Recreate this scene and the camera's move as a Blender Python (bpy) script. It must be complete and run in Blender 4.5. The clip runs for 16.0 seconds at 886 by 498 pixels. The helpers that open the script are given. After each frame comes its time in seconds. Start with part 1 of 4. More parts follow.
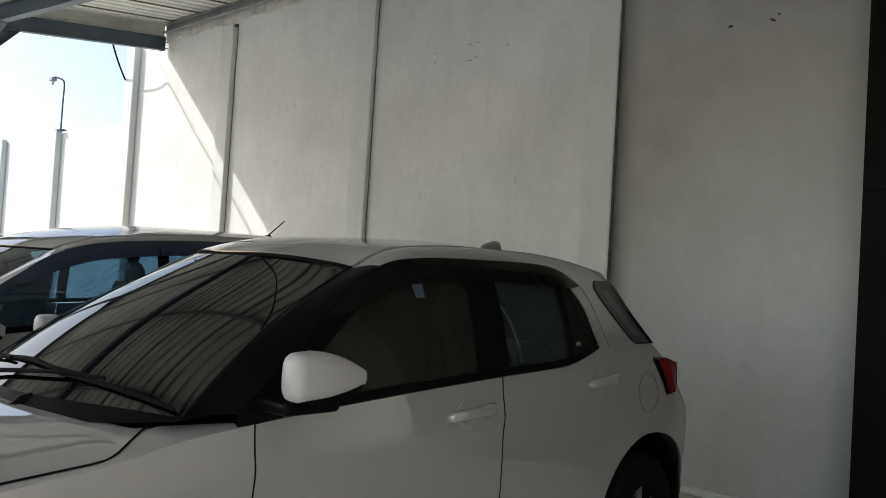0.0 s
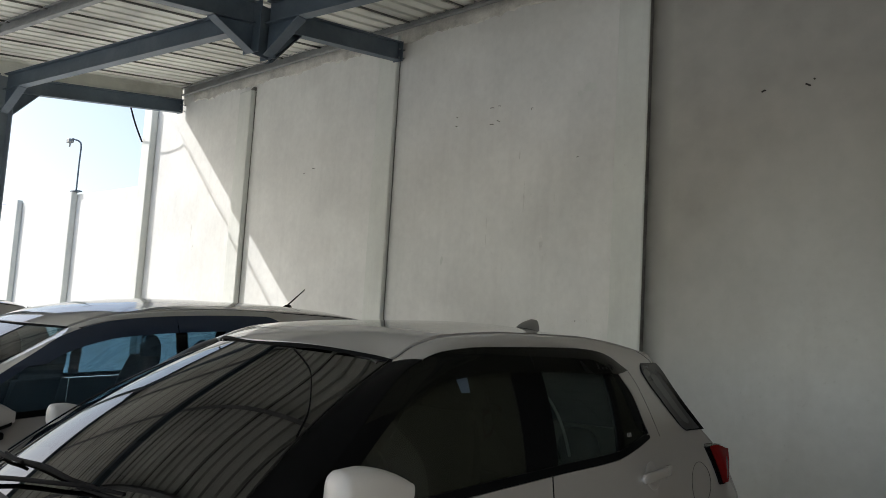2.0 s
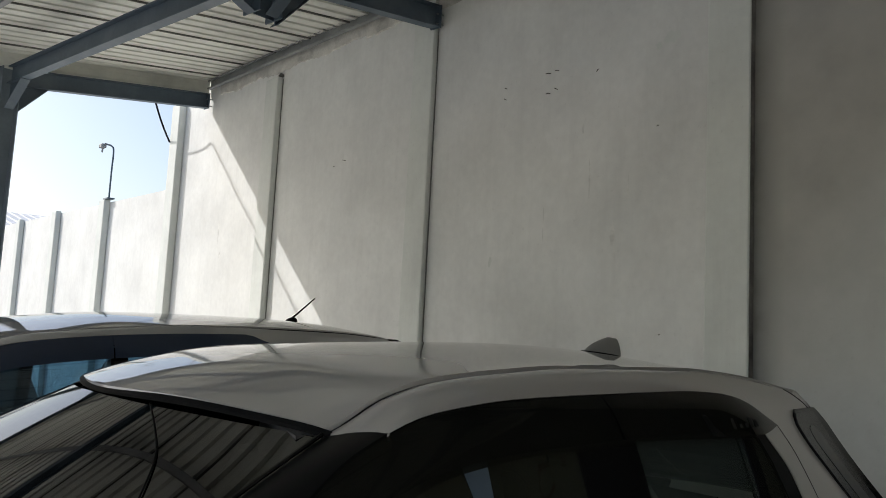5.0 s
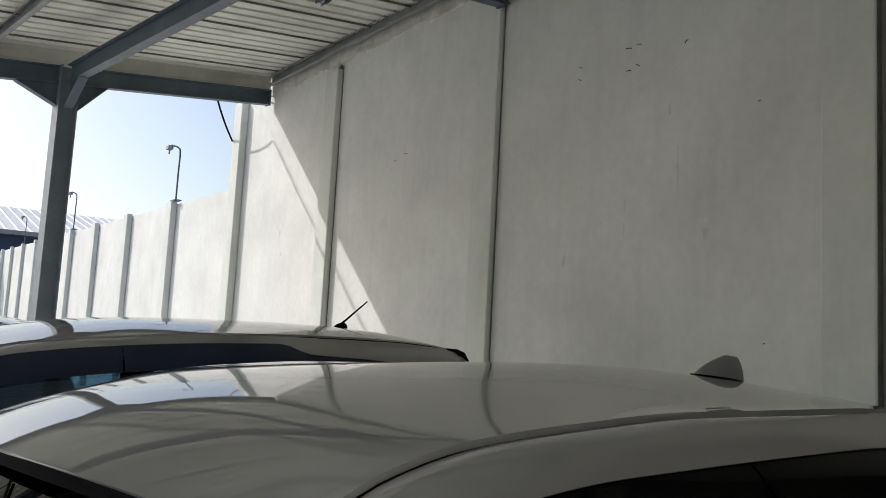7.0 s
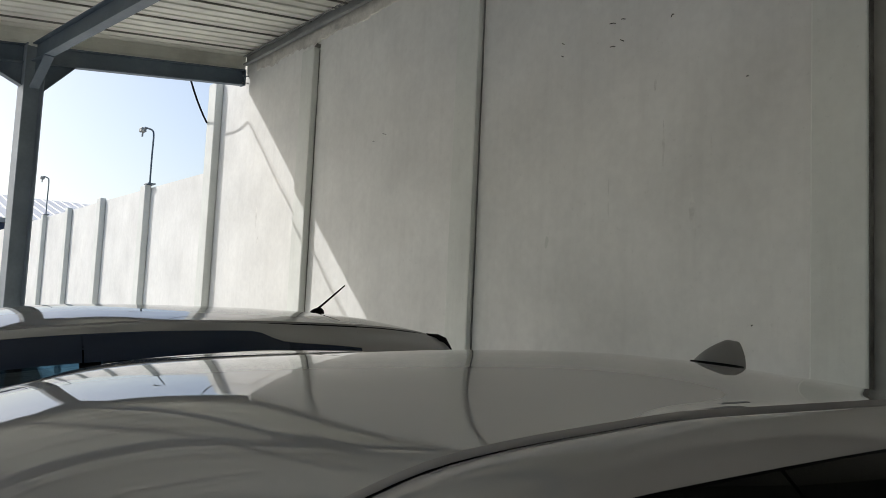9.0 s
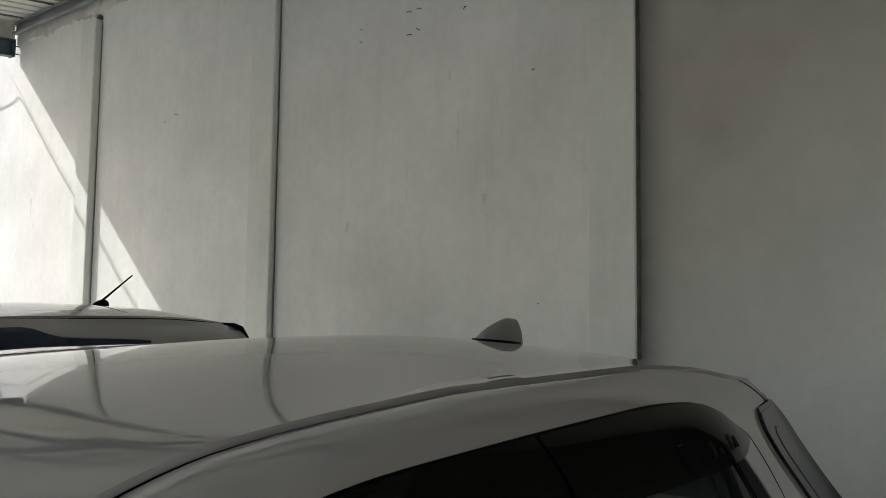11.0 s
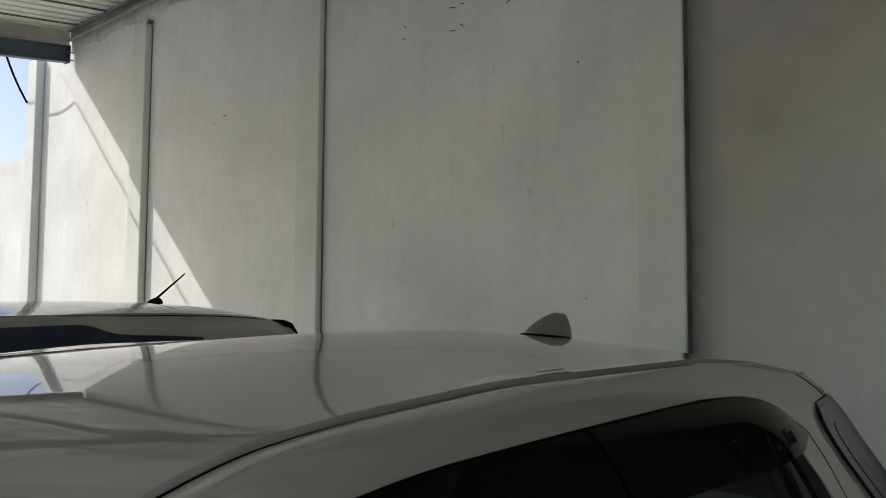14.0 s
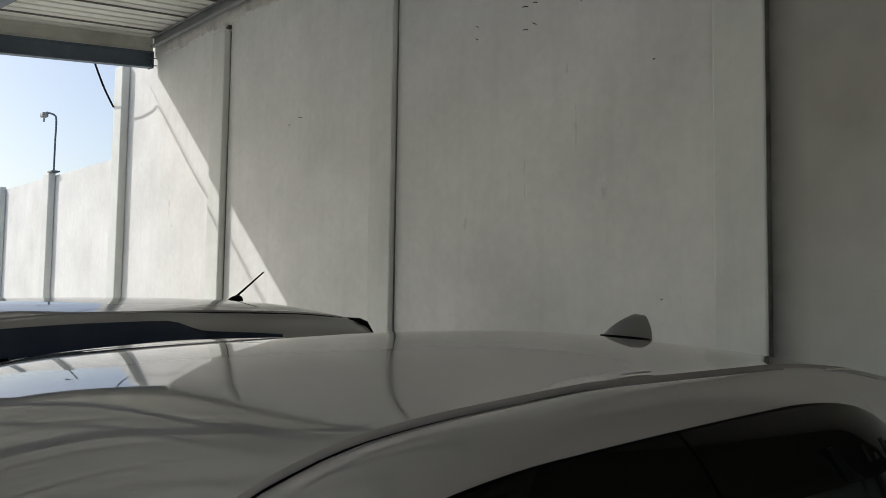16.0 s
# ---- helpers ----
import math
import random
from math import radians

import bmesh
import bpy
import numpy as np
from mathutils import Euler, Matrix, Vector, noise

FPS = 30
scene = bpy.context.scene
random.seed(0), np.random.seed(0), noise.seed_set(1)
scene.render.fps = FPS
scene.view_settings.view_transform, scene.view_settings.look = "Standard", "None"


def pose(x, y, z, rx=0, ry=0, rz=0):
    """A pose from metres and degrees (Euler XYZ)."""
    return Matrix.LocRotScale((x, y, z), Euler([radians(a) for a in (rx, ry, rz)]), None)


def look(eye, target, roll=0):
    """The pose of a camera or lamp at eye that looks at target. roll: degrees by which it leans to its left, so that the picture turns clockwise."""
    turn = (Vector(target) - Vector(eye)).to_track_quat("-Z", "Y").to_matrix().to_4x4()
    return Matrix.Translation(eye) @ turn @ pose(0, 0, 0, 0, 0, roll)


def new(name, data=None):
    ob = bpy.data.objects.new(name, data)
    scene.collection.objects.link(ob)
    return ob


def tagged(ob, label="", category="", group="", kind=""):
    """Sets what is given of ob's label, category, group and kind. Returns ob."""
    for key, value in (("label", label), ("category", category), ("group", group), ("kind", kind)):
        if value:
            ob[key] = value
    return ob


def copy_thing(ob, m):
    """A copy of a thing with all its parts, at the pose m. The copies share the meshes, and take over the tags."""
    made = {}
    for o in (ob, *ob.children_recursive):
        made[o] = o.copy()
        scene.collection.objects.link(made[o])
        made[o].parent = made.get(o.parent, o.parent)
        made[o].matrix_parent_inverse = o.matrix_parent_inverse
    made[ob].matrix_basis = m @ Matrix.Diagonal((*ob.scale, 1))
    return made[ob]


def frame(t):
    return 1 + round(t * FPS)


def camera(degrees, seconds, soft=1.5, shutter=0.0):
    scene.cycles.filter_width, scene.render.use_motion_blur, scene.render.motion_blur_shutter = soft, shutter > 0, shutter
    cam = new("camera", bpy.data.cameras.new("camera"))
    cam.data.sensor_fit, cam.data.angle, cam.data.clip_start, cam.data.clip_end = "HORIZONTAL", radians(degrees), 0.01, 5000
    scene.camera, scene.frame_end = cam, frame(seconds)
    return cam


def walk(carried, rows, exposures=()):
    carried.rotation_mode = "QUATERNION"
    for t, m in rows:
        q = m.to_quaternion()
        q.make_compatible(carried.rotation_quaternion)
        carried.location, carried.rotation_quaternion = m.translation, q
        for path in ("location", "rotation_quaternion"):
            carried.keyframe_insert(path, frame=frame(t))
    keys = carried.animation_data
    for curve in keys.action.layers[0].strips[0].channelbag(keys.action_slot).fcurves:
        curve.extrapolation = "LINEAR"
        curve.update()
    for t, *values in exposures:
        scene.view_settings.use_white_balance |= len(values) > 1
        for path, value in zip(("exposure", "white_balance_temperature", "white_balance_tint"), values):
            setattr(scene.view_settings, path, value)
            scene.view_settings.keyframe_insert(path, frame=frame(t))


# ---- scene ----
cam = camera(59.1, 16.0, soft=0.35)
PATH = [
    (0, (0.572, -0.195, 1.457), (-0.81, 1.248, 1.517), 3.5),
    (0.5, (0.562, -0.201, 1.564), (-0.828, 1.224, 1.757), 4.8),
    (1, (0.557, -0.213, 1.578), (-0.837, 1.207, 1.779), 4.2),
    (1.5, (0.501, -0.191, 1.573), (-0.896, 1.226, 1.774), 3.9),
    (2, (0.349, -0.148, 1.574), (-1.05, 1.267, 1.77), 3.4),
    (2.5, (0.214, -0.059, 1.58), (-1.188, 1.356, 1.762), 2.6),
    (3, (0.1, 0.11, 1.593), (-1.307, 1.52, 1.771), 2.1),
    (5.5, (-0.622, 0.971, 1.63), (-2.158, 2.235, 1.845), 3.3),
    (6, (-0.738, 1.043, 1.648), (-2.295, 2.282, 1.857), 3.3),
    (6.5, (-0.8, 1.145, 1.665), (-2.382, 2.352, 1.869), 2.7),
    (7, (-0.883, 1.246, 1.653), (-2.506, 2.396, 1.861), 3.1),
    (7.5, (-0.95, 1.276, 1.661), (-2.596, 2.395, 1.86), 2.7),
    (8, (-0.984, 1.284, 1.665), (-2.639, 2.39, 1.854), 2.6),
    (8.5, (-0.988, 1.295, 1.664), (-2.643, 2.405, 1.84), 2.6),
    (9, (-1.001, 1.334, 1.657), (-2.596, 2.528, 1.826), 2.6),
    (9.5, (-0.987, 1.338, 1.66), (-2.481, 2.659, 1.816), 2.0),
    (10, (-0.969, 1.343, 1.662), (-2.356, 2.776, 1.809), 1.5),
    (12.5, (-0.96, 1.372, 1.653), (-2.172, 2.957, 1.799), 0.3),
    (13, (-0.968, 1.383, 1.653), (-2.235, 2.924, 1.792), 0.4),
    (13.5, (-0.964, 1.361, 1.655), (-2.257, 2.88, 1.79), 0.3),
    (14, (-0.966, 1.349, 1.656), (-2.31, 2.824, 1.79), 0.3),
    (14.5, (-0.971, 1.351, 1.654), (-2.345, 2.798, 1.787), 0.3),
    (15, (-0.97, 1.326, 1.656), (-2.367, 2.752, 1.784), 0.4),
    (15.5, (-0.973, 1.319, 1.659), (-2.409, 2.706, 1.786), 0.6),
    (16, (-0.974, 1.323, 1.658), (-2.442, 2.675, 1.788), 0.8),
]
walk(cam, [(t, look(eye, target, roll)) for t, eye, target, roll in PATH],
     exposures=[(0, 0.85), (0.5, 0.75), (1.2, 0.82), (3, 0.80), (5.5, 0.53), (7.5, 0.43), (9, 0.45), (10, 0.55), (12.5, 0.70), (14, 0.46), (16, 0.39)])


# ---- world, sun, exposure ----
SUN_WAY = Vector((1.8, 1.0, -1.56)).normalized()
world = bpy.data.worlds.new("sky")
scene.world = world
world.use_nodes = True
wn = world.node_tree.nodes
sky = wn.new("ShaderNodeTexSky")
sky.sky_type, sky.sun_disc = "NISHITA", False
sky.sun_elevation = math.asin(-SUN_WAY.z)
sky.sun_rotation = math.atan2(-SUN_WAY.x, -SUN_WAY.y)
sky.air_density, sky.dust_density = 1.0, 2.4
wn["Background"].inputs["Strength"].default_value = 0.112
world.node_tree.links.new(sky.outputs["Color"], wn["Background"].inputs["Color"])
sun = new("sun", bpy.data.lights.new("sun", "SUN"))
sun.data.energy, sun.data.angle, sun.data.color = 2.75, radians(0.5), (1.0, 0.985, 0.975)
sun.matrix_world = look((0, 0, 20), Vector((0, 0, 20)) + SUN_WAY)


# ---- materials ----
def material(name, color, rough=0.5, metal=0.0, vary=0.15, scale=3.0, fine=40.0, bump=0.0, coat=0.0, streak=None, stain=None, spec=0.5, specks=0.0):
    """A surface with variation at two scales, optional vertical streaks and stains, and fine relief."""
    m = bpy.data.materials.new(name)
    m.use_nodes = True
    nt = m.node_tree
    N, L = nt.nodes, nt.links
    b = N["Principled BSDF"]
    b.inputs["Roughness"].default_value = rough
    b.inputs["Metallic"].default_value = metal
    b.inputs["Coat Weight"].default_value = coat
    b.inputs["Coat Roughness"].default_value = 0.0
    b.inputs["Specular IOR Level"].default_value = spec
    co = N.new("ShaderNodeTexCoord")
    geo = N.new("ShaderNodeNewGeometry")
    n1, n2 = N.new("ShaderNodeTexNoise"), N.new("ShaderNodeTexNoise")
    n1.inputs["Scale"].default_value, n1.inputs["Detail"].default_value = scale, 6
    n2.inputs["Scale"].default_value, n2.inputs["Detail"].default_value = fine, 4
    for n in (n1, n2):
        L.new(geo.outputs["Position"], n.inputs["Vector"])
    add = N.new("ShaderNodeMath")
    add.operation = "MULTIPLY_ADD"
    L.new(n2.outputs["Fac"], add.inputs[0])
    add.inputs[1].default_value = 0.35
    L.new(n1.outputs["Fac"], add.inputs[2])
    ramp = N.new("ShaderNodeMapRange")
    ramp.inputs["From Min"].default_value, ramp.inputs["From Max"].default_value = 0.4, 0.95
    ramp.inputs["To Min"].default_value, ramp.inputs["To Max"].default_value = 1 - vary, 1 + vary * 0.5
    L.new(add.outputs[0], ramp.inputs["Value"])
    mul = N.new("ShaderNodeMix")
    mul.data_type, mul.blend_type = "RGBA", "MULTIPLY"
    mul.inputs["Factor"].default_value = 1.0
    mul.inputs["A"].default_value = (*color, 1)
    L.new(ramp.outputs["Result"], mul.inputs["B"])
    out = mul.outputs["Result"]
    for kind, spec_ in (("streak", streak), ("stain", stain)):
        if not spec_:
            continue
        tint, amount, sc = spec_
        mp = N.new("ShaderNodeMapping")
        mp.inputs["Scale"].default_value = sc
        L.new(geo.outputs["Position"], mp.inputs["Vector"])
        nz = N.new("ShaderNodeTexNoise")
        nz.inputs["Scale"].default_value, nz.inputs["Detail"].default_value = 1.0, 7
        nz.inputs["Roughness"].default_value = 0.6
        L.new(mp.outputs["Vector"], nz.inputs["Vector"])
        mr = N.new("ShaderNodeMapRange")
        mr.inputs["From Min"].default_value, mr.inputs["From Max"].default_value = 0.5, 0.78
        mr.inputs["To Min"].default_value, mr.inputs["To Max"].default_value = 0.0, amount
        L.new(nz.outputs["Fac"], mr.inputs["Value"])
        mx = N.new("ShaderNodeMix")
        mx.data_type = "RGBA"
        L.new(mr.outputs["Result"], mx.inputs["Factor"])
        L.new(out, mx.inputs["A"])
        mx.inputs["B"].default_value = (*tint, 1)
        out = mx.outputs["Result"]
    if specks:
        sp, pick, spot = N.new("ShaderNodeTexNoise"), N.new("ShaderNodeMapRange"), N.new("ShaderNodeMix")
        sp.inputs["Scale"].default_value, sp.inputs["Detail"].default_value = 38.0, 3
        L.new(geo.outputs["Position"], sp.inputs["Vector"])
        pick.inputs["From Min"].default_value, pick.inputs["From Max"].default_value = 0.66, 0.76
        pick.inputs["To Max"].default_value = specks
        L.new(sp.outputs["Fac"], pick.inputs["Value"])
        spot.data_type = "RGBA"
        L.new(pick.outputs["Result"], spot.inputs["Factor"])
        L.new(out, spot.inputs["A"])
        spot.inputs["B"].default_value = (0.20, 0.19, 0.17, 1)
        out = spot.outputs["Result"]
    L.new(out, b.inputs["Base Color"])
    if bump:
        bp = N.new("ShaderNodeBump")
        bp.inputs["Strength"].default_value, bp.inputs["Distance"].default_value = bump, 0.01
        L.new(add.outputs[0], bp.inputs["Height"])
        L.new(bp.outputs["Normal"], b.inputs["Normal"])
    return m


def darken_above(m, height, side, color):
    """Makes the plaster darker and browner over a given height and beside the column at x = side, with an uneven edge.
    """
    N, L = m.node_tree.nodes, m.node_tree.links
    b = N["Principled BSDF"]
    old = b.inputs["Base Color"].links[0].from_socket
    geo, sep, nz, add, step, mottle, dark, mix = (N.new("ShaderNode" + k) for k in (
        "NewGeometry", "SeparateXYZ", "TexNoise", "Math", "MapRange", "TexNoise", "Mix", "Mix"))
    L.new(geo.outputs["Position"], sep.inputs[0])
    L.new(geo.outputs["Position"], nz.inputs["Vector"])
    L.new(geo.outputs["Position"], mottle.inputs["Vector"])
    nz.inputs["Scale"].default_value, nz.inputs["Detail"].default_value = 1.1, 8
    mottle.inputs["Scale"].default_value, mottle.inputs["Detail"].default_value = 4.5, 10
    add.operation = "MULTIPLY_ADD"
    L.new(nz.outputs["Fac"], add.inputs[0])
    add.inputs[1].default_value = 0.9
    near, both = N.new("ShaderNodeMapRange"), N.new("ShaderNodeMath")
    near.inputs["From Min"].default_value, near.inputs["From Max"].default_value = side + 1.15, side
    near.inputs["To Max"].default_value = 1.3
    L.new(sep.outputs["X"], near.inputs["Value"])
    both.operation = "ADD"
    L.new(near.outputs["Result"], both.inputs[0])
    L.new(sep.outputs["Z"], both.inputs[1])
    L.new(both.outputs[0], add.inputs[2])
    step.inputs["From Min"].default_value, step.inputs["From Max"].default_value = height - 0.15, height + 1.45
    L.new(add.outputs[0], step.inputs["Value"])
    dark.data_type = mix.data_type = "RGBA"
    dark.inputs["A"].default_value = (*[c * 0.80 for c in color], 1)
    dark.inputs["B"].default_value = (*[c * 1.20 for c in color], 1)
    L.new(mottle.outputs["Fac"], dark.inputs["Factor"])
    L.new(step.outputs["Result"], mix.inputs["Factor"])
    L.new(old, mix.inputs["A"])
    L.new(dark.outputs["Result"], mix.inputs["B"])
    # darker mottled strip, 17 cm wide, along the column
    rim, rim_mix, blot = N.new("ShaderNodeMapRange"), N.new("ShaderNodeMix"), N.new("ShaderNodeMath")
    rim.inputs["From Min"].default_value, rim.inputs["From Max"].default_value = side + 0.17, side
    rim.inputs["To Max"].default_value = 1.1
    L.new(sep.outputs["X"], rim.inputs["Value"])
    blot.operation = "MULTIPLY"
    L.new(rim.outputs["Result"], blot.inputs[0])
    L.new(mottle.outputs["Fac"], blot.inputs[1])
    rim_mix.data_type = "RGBA"
    L.new(blot.outputs[0], rim_mix.inputs["Factor"])
    L.new(mix.outputs["Result"], rim_mix.inputs["A"])
    rim_mix.inputs["B"].default_value = (0.13, 0.125, 0.11, 1)
    L.new(rim_mix.outputs["Result"], b.inputs["Base Color"])


def tinted_glass(name, tint, rough=0.0, ior=1.6, haze=None):
    m = bpy.data.materials.new(name)
    m.use_nodes = True
    nt = m.node_tree
    N, L = nt.nodes, nt.links
    N.remove(N["Principled BSDF"])
    tr, gl, mix, fr = N.new("ShaderNodeBsdfTransparent"), N.new("ShaderNodeBsdfGlossy"), N.new("ShaderNodeMixShader"), N.new("ShaderNodeFresnel")
    tr.inputs["Color"].default_value = (*tint, 1)
    gl.inputs["Roughness"].default_value = rough
    fr.inputs["IOR"].default_value = ior
    L.new(fr.outputs[0], mix.inputs[0])
    body = tr.outputs[0]
    if haze:
        df, hz = N.new("ShaderNodeBsdfDiffuse"), N.new("ShaderNodeMixShader")
        df.inputs["Color"].default_value = (*haze[1], 1)
        hz.inputs[0].default_value = haze[0]
        L.new(body, hz.inputs[1])
        L.new(df.outputs[0], hz.inputs[2])
        body = hz.outputs[0]
    L.new(body, mix.inputs[1])
    L.new(gl.outputs[0], mix.inputs[2])
    L.new(mix.outputs[0], N["Material Output"].inputs["Surface"])
    return m


WALL = material("painted_plaster", (0.735, 0.738, 0.708), 0.85, vary=0.16, scale=1.3, fine=16.0, bump=0.22, specks=0.10,
                streak=((0.46, 0.455, 0.43), 0.20, (7.0, 7.0, 0.6)), stain=((0.50, 0.48, 0.44), 0.22, (0.9, 0.9, 1.2)))
COLUMN = material("fresher_wall_paint", (0.675, 0.695, 0.652), 0.8, vary=0.12, scale=2.0, fine=18.0, bump=0.2, specks=0.12,
                  streak=((0.48, 0.48, 0.45), 0.3, (8.0, 8.0, 0.8)))
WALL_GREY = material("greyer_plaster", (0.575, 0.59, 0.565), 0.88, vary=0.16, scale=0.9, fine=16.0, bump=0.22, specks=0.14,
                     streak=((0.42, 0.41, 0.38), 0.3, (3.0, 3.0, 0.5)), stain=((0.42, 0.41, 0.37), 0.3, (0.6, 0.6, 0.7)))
darken_above(WALL_GREY, 2.36, -2.7, (0.385, 0.377, 0.342))
GRIME = material("grimy_mortar", (0.17, 0.165, 0.15), 0.9, vary=0.6, scale=6.0, fine=40.0, bump=0.4)
JOINT = material("worn_joint_filler", (0.26, 0.255, 0.235), 0.9, vary=0.5, scale=6.0, fine=40.0, bump=0.4)
MORTAR = material("rough_mortar", (0.63, 0.615, 0.565), 0.92, vary=0.4, scale=5.0, fine=45.0, bump=0.9)
SCUFF = material("scuffed_plaster", (0.695, 0.695, 0.662), 0.9, vary=0.3, scale=8.0, fine=50.0)
FLOOR = material("concrete_floor", (0.53, 0.525, 0.49), 0.8, vary=0.25, scale=0.8, fine=25.0, bump=0.3)
STEEL = material("grey_painted_steel", (0.085, 0.118, 0.152), 0.45, vary=0.25, scale=3.0, fine=30.0, bump=0.1,
                 stain=((0.20, 0.205, 0.21), 0.4, (3.0, 3.0, 3.0)))
# the frame's steel lightened, so the long posts look lit
LIT_STEEL = material("frame_steel_lightened_as_lit", (0.20, 0.245, 0.285), 0.5, vary=0.25, scale=3.0, fine=30.0, bump=0.1)
GALV = material("weathered_galvanised_steel", (0.30, 0.31, 0.31), 0.55, 0.3, vary=0.35, scale=4.0, fine=40.0)
SHEET = material("coated_roof_sheet", (0.77, 0.775, 0.705), 0.5, vary=0.22, scale=0.8, fine=8.0,
                 stain=((0.20, 0.19, 0.17), 0.55, (1.6, 0.8, 1.0)))
PAINT = material("white_car_paint", (0.38, 0.358, 0.336), 0.5, vary=0.02, scale=2.0, coat=1.0, spec=0.0)
PAINT.node_tree.nodes["Principled BSDF"].inputs["Coat IOR"].default_value = 3.0
CAP_PAINT = material("white_plastic_cap_paint", (0.50, 0.485, 0.455), 0.35, vary=0.03, spec=0.35)
BLACK = material("black_plastic", (0.005, 0.005, 0.005), 0.4, vary=0.2, scale=20.0, spec=0.06)
GLOSS_BLACK = material("gloss_black_trim", (0.006, 0.006, 0.006), 0.12, vary=0.1, spec=0.3)
RUBBER = material("rubber", (0.008, 0.008, 0.008), 0.8, vary=0.3, scale=10.0, spec=0.08)
SEATS = material("dark_seat_fabric", (0.05, 0.05, 0.052), 0.8, vary=0.3, scale=20.0)
FILM_COVER = material("clear_plastic_seat_cover", (0.16, 0.18, 0.21), 0.15, vary=0.3, scale=14.0, bump=0.8)
ALLOY = material("alloy", (0.55, 0.55, 0.55), 0.3, 0.9, vary=0.1)
RED_LENS = material("red_lens", (0.15, 0.010, 0.010), 0.12, vary=0.2, scale=30.0, spec=0.12)
STRIP_GLASS = material("pale_grey_glass_strip", (0.095, 0.097, 0.097), 0.2, vary=0.2, scale=6.0, spec=0.4)
PAPER = material("pale_blue_paper", (0.065, 0.095, 0.13), 0.7)
STICKER = material("white_print", (0.28, 0.28, 0.27), 0.6)
VISOR_TXT = material("embossed_smoke_plastic", (0.010, 0.010, 0.009), 0.4, spec=0.03)
DARK_STEEL = material("dark_painted_panel", (0.006, 0.006, 0.005), 0.6, vary=0.5, scale=3.0, fine=20, spec=0.1)
BLUE_WALL = material("dark_blue_cladding", (0.03, 0.05, 0.11), 0.6, vary=0.2, scale=0.5)
PALE_ROOF = material("pale_metal_roof", (0.62, 0.63, 0.64), 0.5, vary=0.1, scale=0.3)
NAIL = material("rusty_nail", (0.03, 0.025, 0.02), 0.7, vary=0.4)
ASPHALT = material("paving", (0.43, 0.425, 0.40), 0.9, vary=0.2, scale=0.3, fine=6.0)
GLASS = tinted_glass("smoked_car_glass", (0.05, 0.06, 0.05), ior=1.35, haze=(0.35, (0.055, 0.058, 0.042)))
SCREEN = tinted_glass("windscreen_glass", (0.05, 0.06, 0.05), 0.0, 2.1)
# haze lightens the rear pane in place of reflections and light seen through
GLASS_R = tinted_glass("lighter_smoked_glass", (0.36, 0.43, 0.40), ior=1.42, haze=(0.3, (0.085, 0.105, 0.095)))
NAVY = material("navy_window_band", (0.026, 0.037, 0.062), 0.2, vary=0.1, spec=0.5)
# haze here stands in for the brighter interior behind the glass
GLASS2 = tinted_glass("blue_tinted_car_glass", (0.33, 0.52, 0.65), ior=1.7, haze=(0.3, (0.08, 0.125, 0.16)))
SCREEN2 = tinted_glass("pale_windscreen_glass", (0.35, 0.42, 0.42), ior=2.2)
GLASS2D = tinted_glass("darker_blue_car_glass", (0.27, 0.42, 0.52), ior=1.6, haze=(0.25, (0.02, 0.03, 0.045)))
# white greyed so the fin's shade sits in its colour; also draws handle lines
SHADE_JOINT_GREY = material("shade_and_joint_grey", (0.26, 0.255, 0.24), 0.35, vary=0.05)
SMOKE = tinted_glass("smoked_acrylic", (0.08, 0.08, 0.07), 0.03, ior=1.22, haze=(0.4, (0.022, 0.022, 0.017)))
CORNER_GLASS = material("grey_corner_glass", (0.062, 0.063, 0.064), 0.15, vary=0.3, scale=6.0, spec=0.4)
STRAP = material("pale_webbing", (0.62, 0.62, 0.58), 0.8)


# ---- building helpers ----
def finish(bm, name, mat, parent=None, label="", smooth=False, category="", group="", kind="", bevel=0.0):
    me = bpy.data.meshes.new(name)
    bmesh.ops.recalc_face_normals(bm, faces=bm.faces)
    bm.to_mesh(me)
    bm.free()
    me.materials.append(mat)
    if smooth:
        me.polygons.foreach_set("use_smooth", [True] * len(me.polygons))
        me.set_sharp_from_angle(angle=radians(40))
    ob = new(name, me)
    if bevel:
        md = ob.modifiers.new("bevel", "BEVEL")
        md.width, md.segments, md.limit_method, md.angle_limit = bevel, 2, "ANGLE", radians(40)
    if parent is not None:
        ob.parent = parent
    return tagged(ob, label, category, group, kind)


def part(name, bm, mat, parent, label="", smooth=False, bevel=0.0):
    if isinstance(bm, list):
        return [finish(m, name, mat, parent, label, smooth, bevel=bevel) for m in bm][0]
    return finish(bm, name, mat, parent, label, smooth, bevel=bevel)


def empty(name, loc, label, category, group="", kind=""):
    ob = new(name)
    ob.empty_display_size = 0.2
    ob.location = loc
    return tagged(ob, label, category, group, kind)


def add_box(bm, lo, hi, m=None):
    vs = [bm.verts.new((x, y, z)) for x in (lo[0], hi[0]) for y in (lo[1], hi[1]) for z in (lo[2], hi[2])]
    for f in ((0, 1, 3, 2), (4, 6, 7, 5), (0, 4, 5, 1), (2, 3, 7, 6), (0, 2, 6, 4), (1, 5, 7, 3)):
        bm.faces.new([vs[i] for i in f])
    if m is not None:
        bmesh.ops.transform(bm, matrix=m, verts=vs)
    return vs


def box(lo, hi, m=None):
    bm = bmesh.new()
    add_box(bm, lo, hi, m)
    return bm


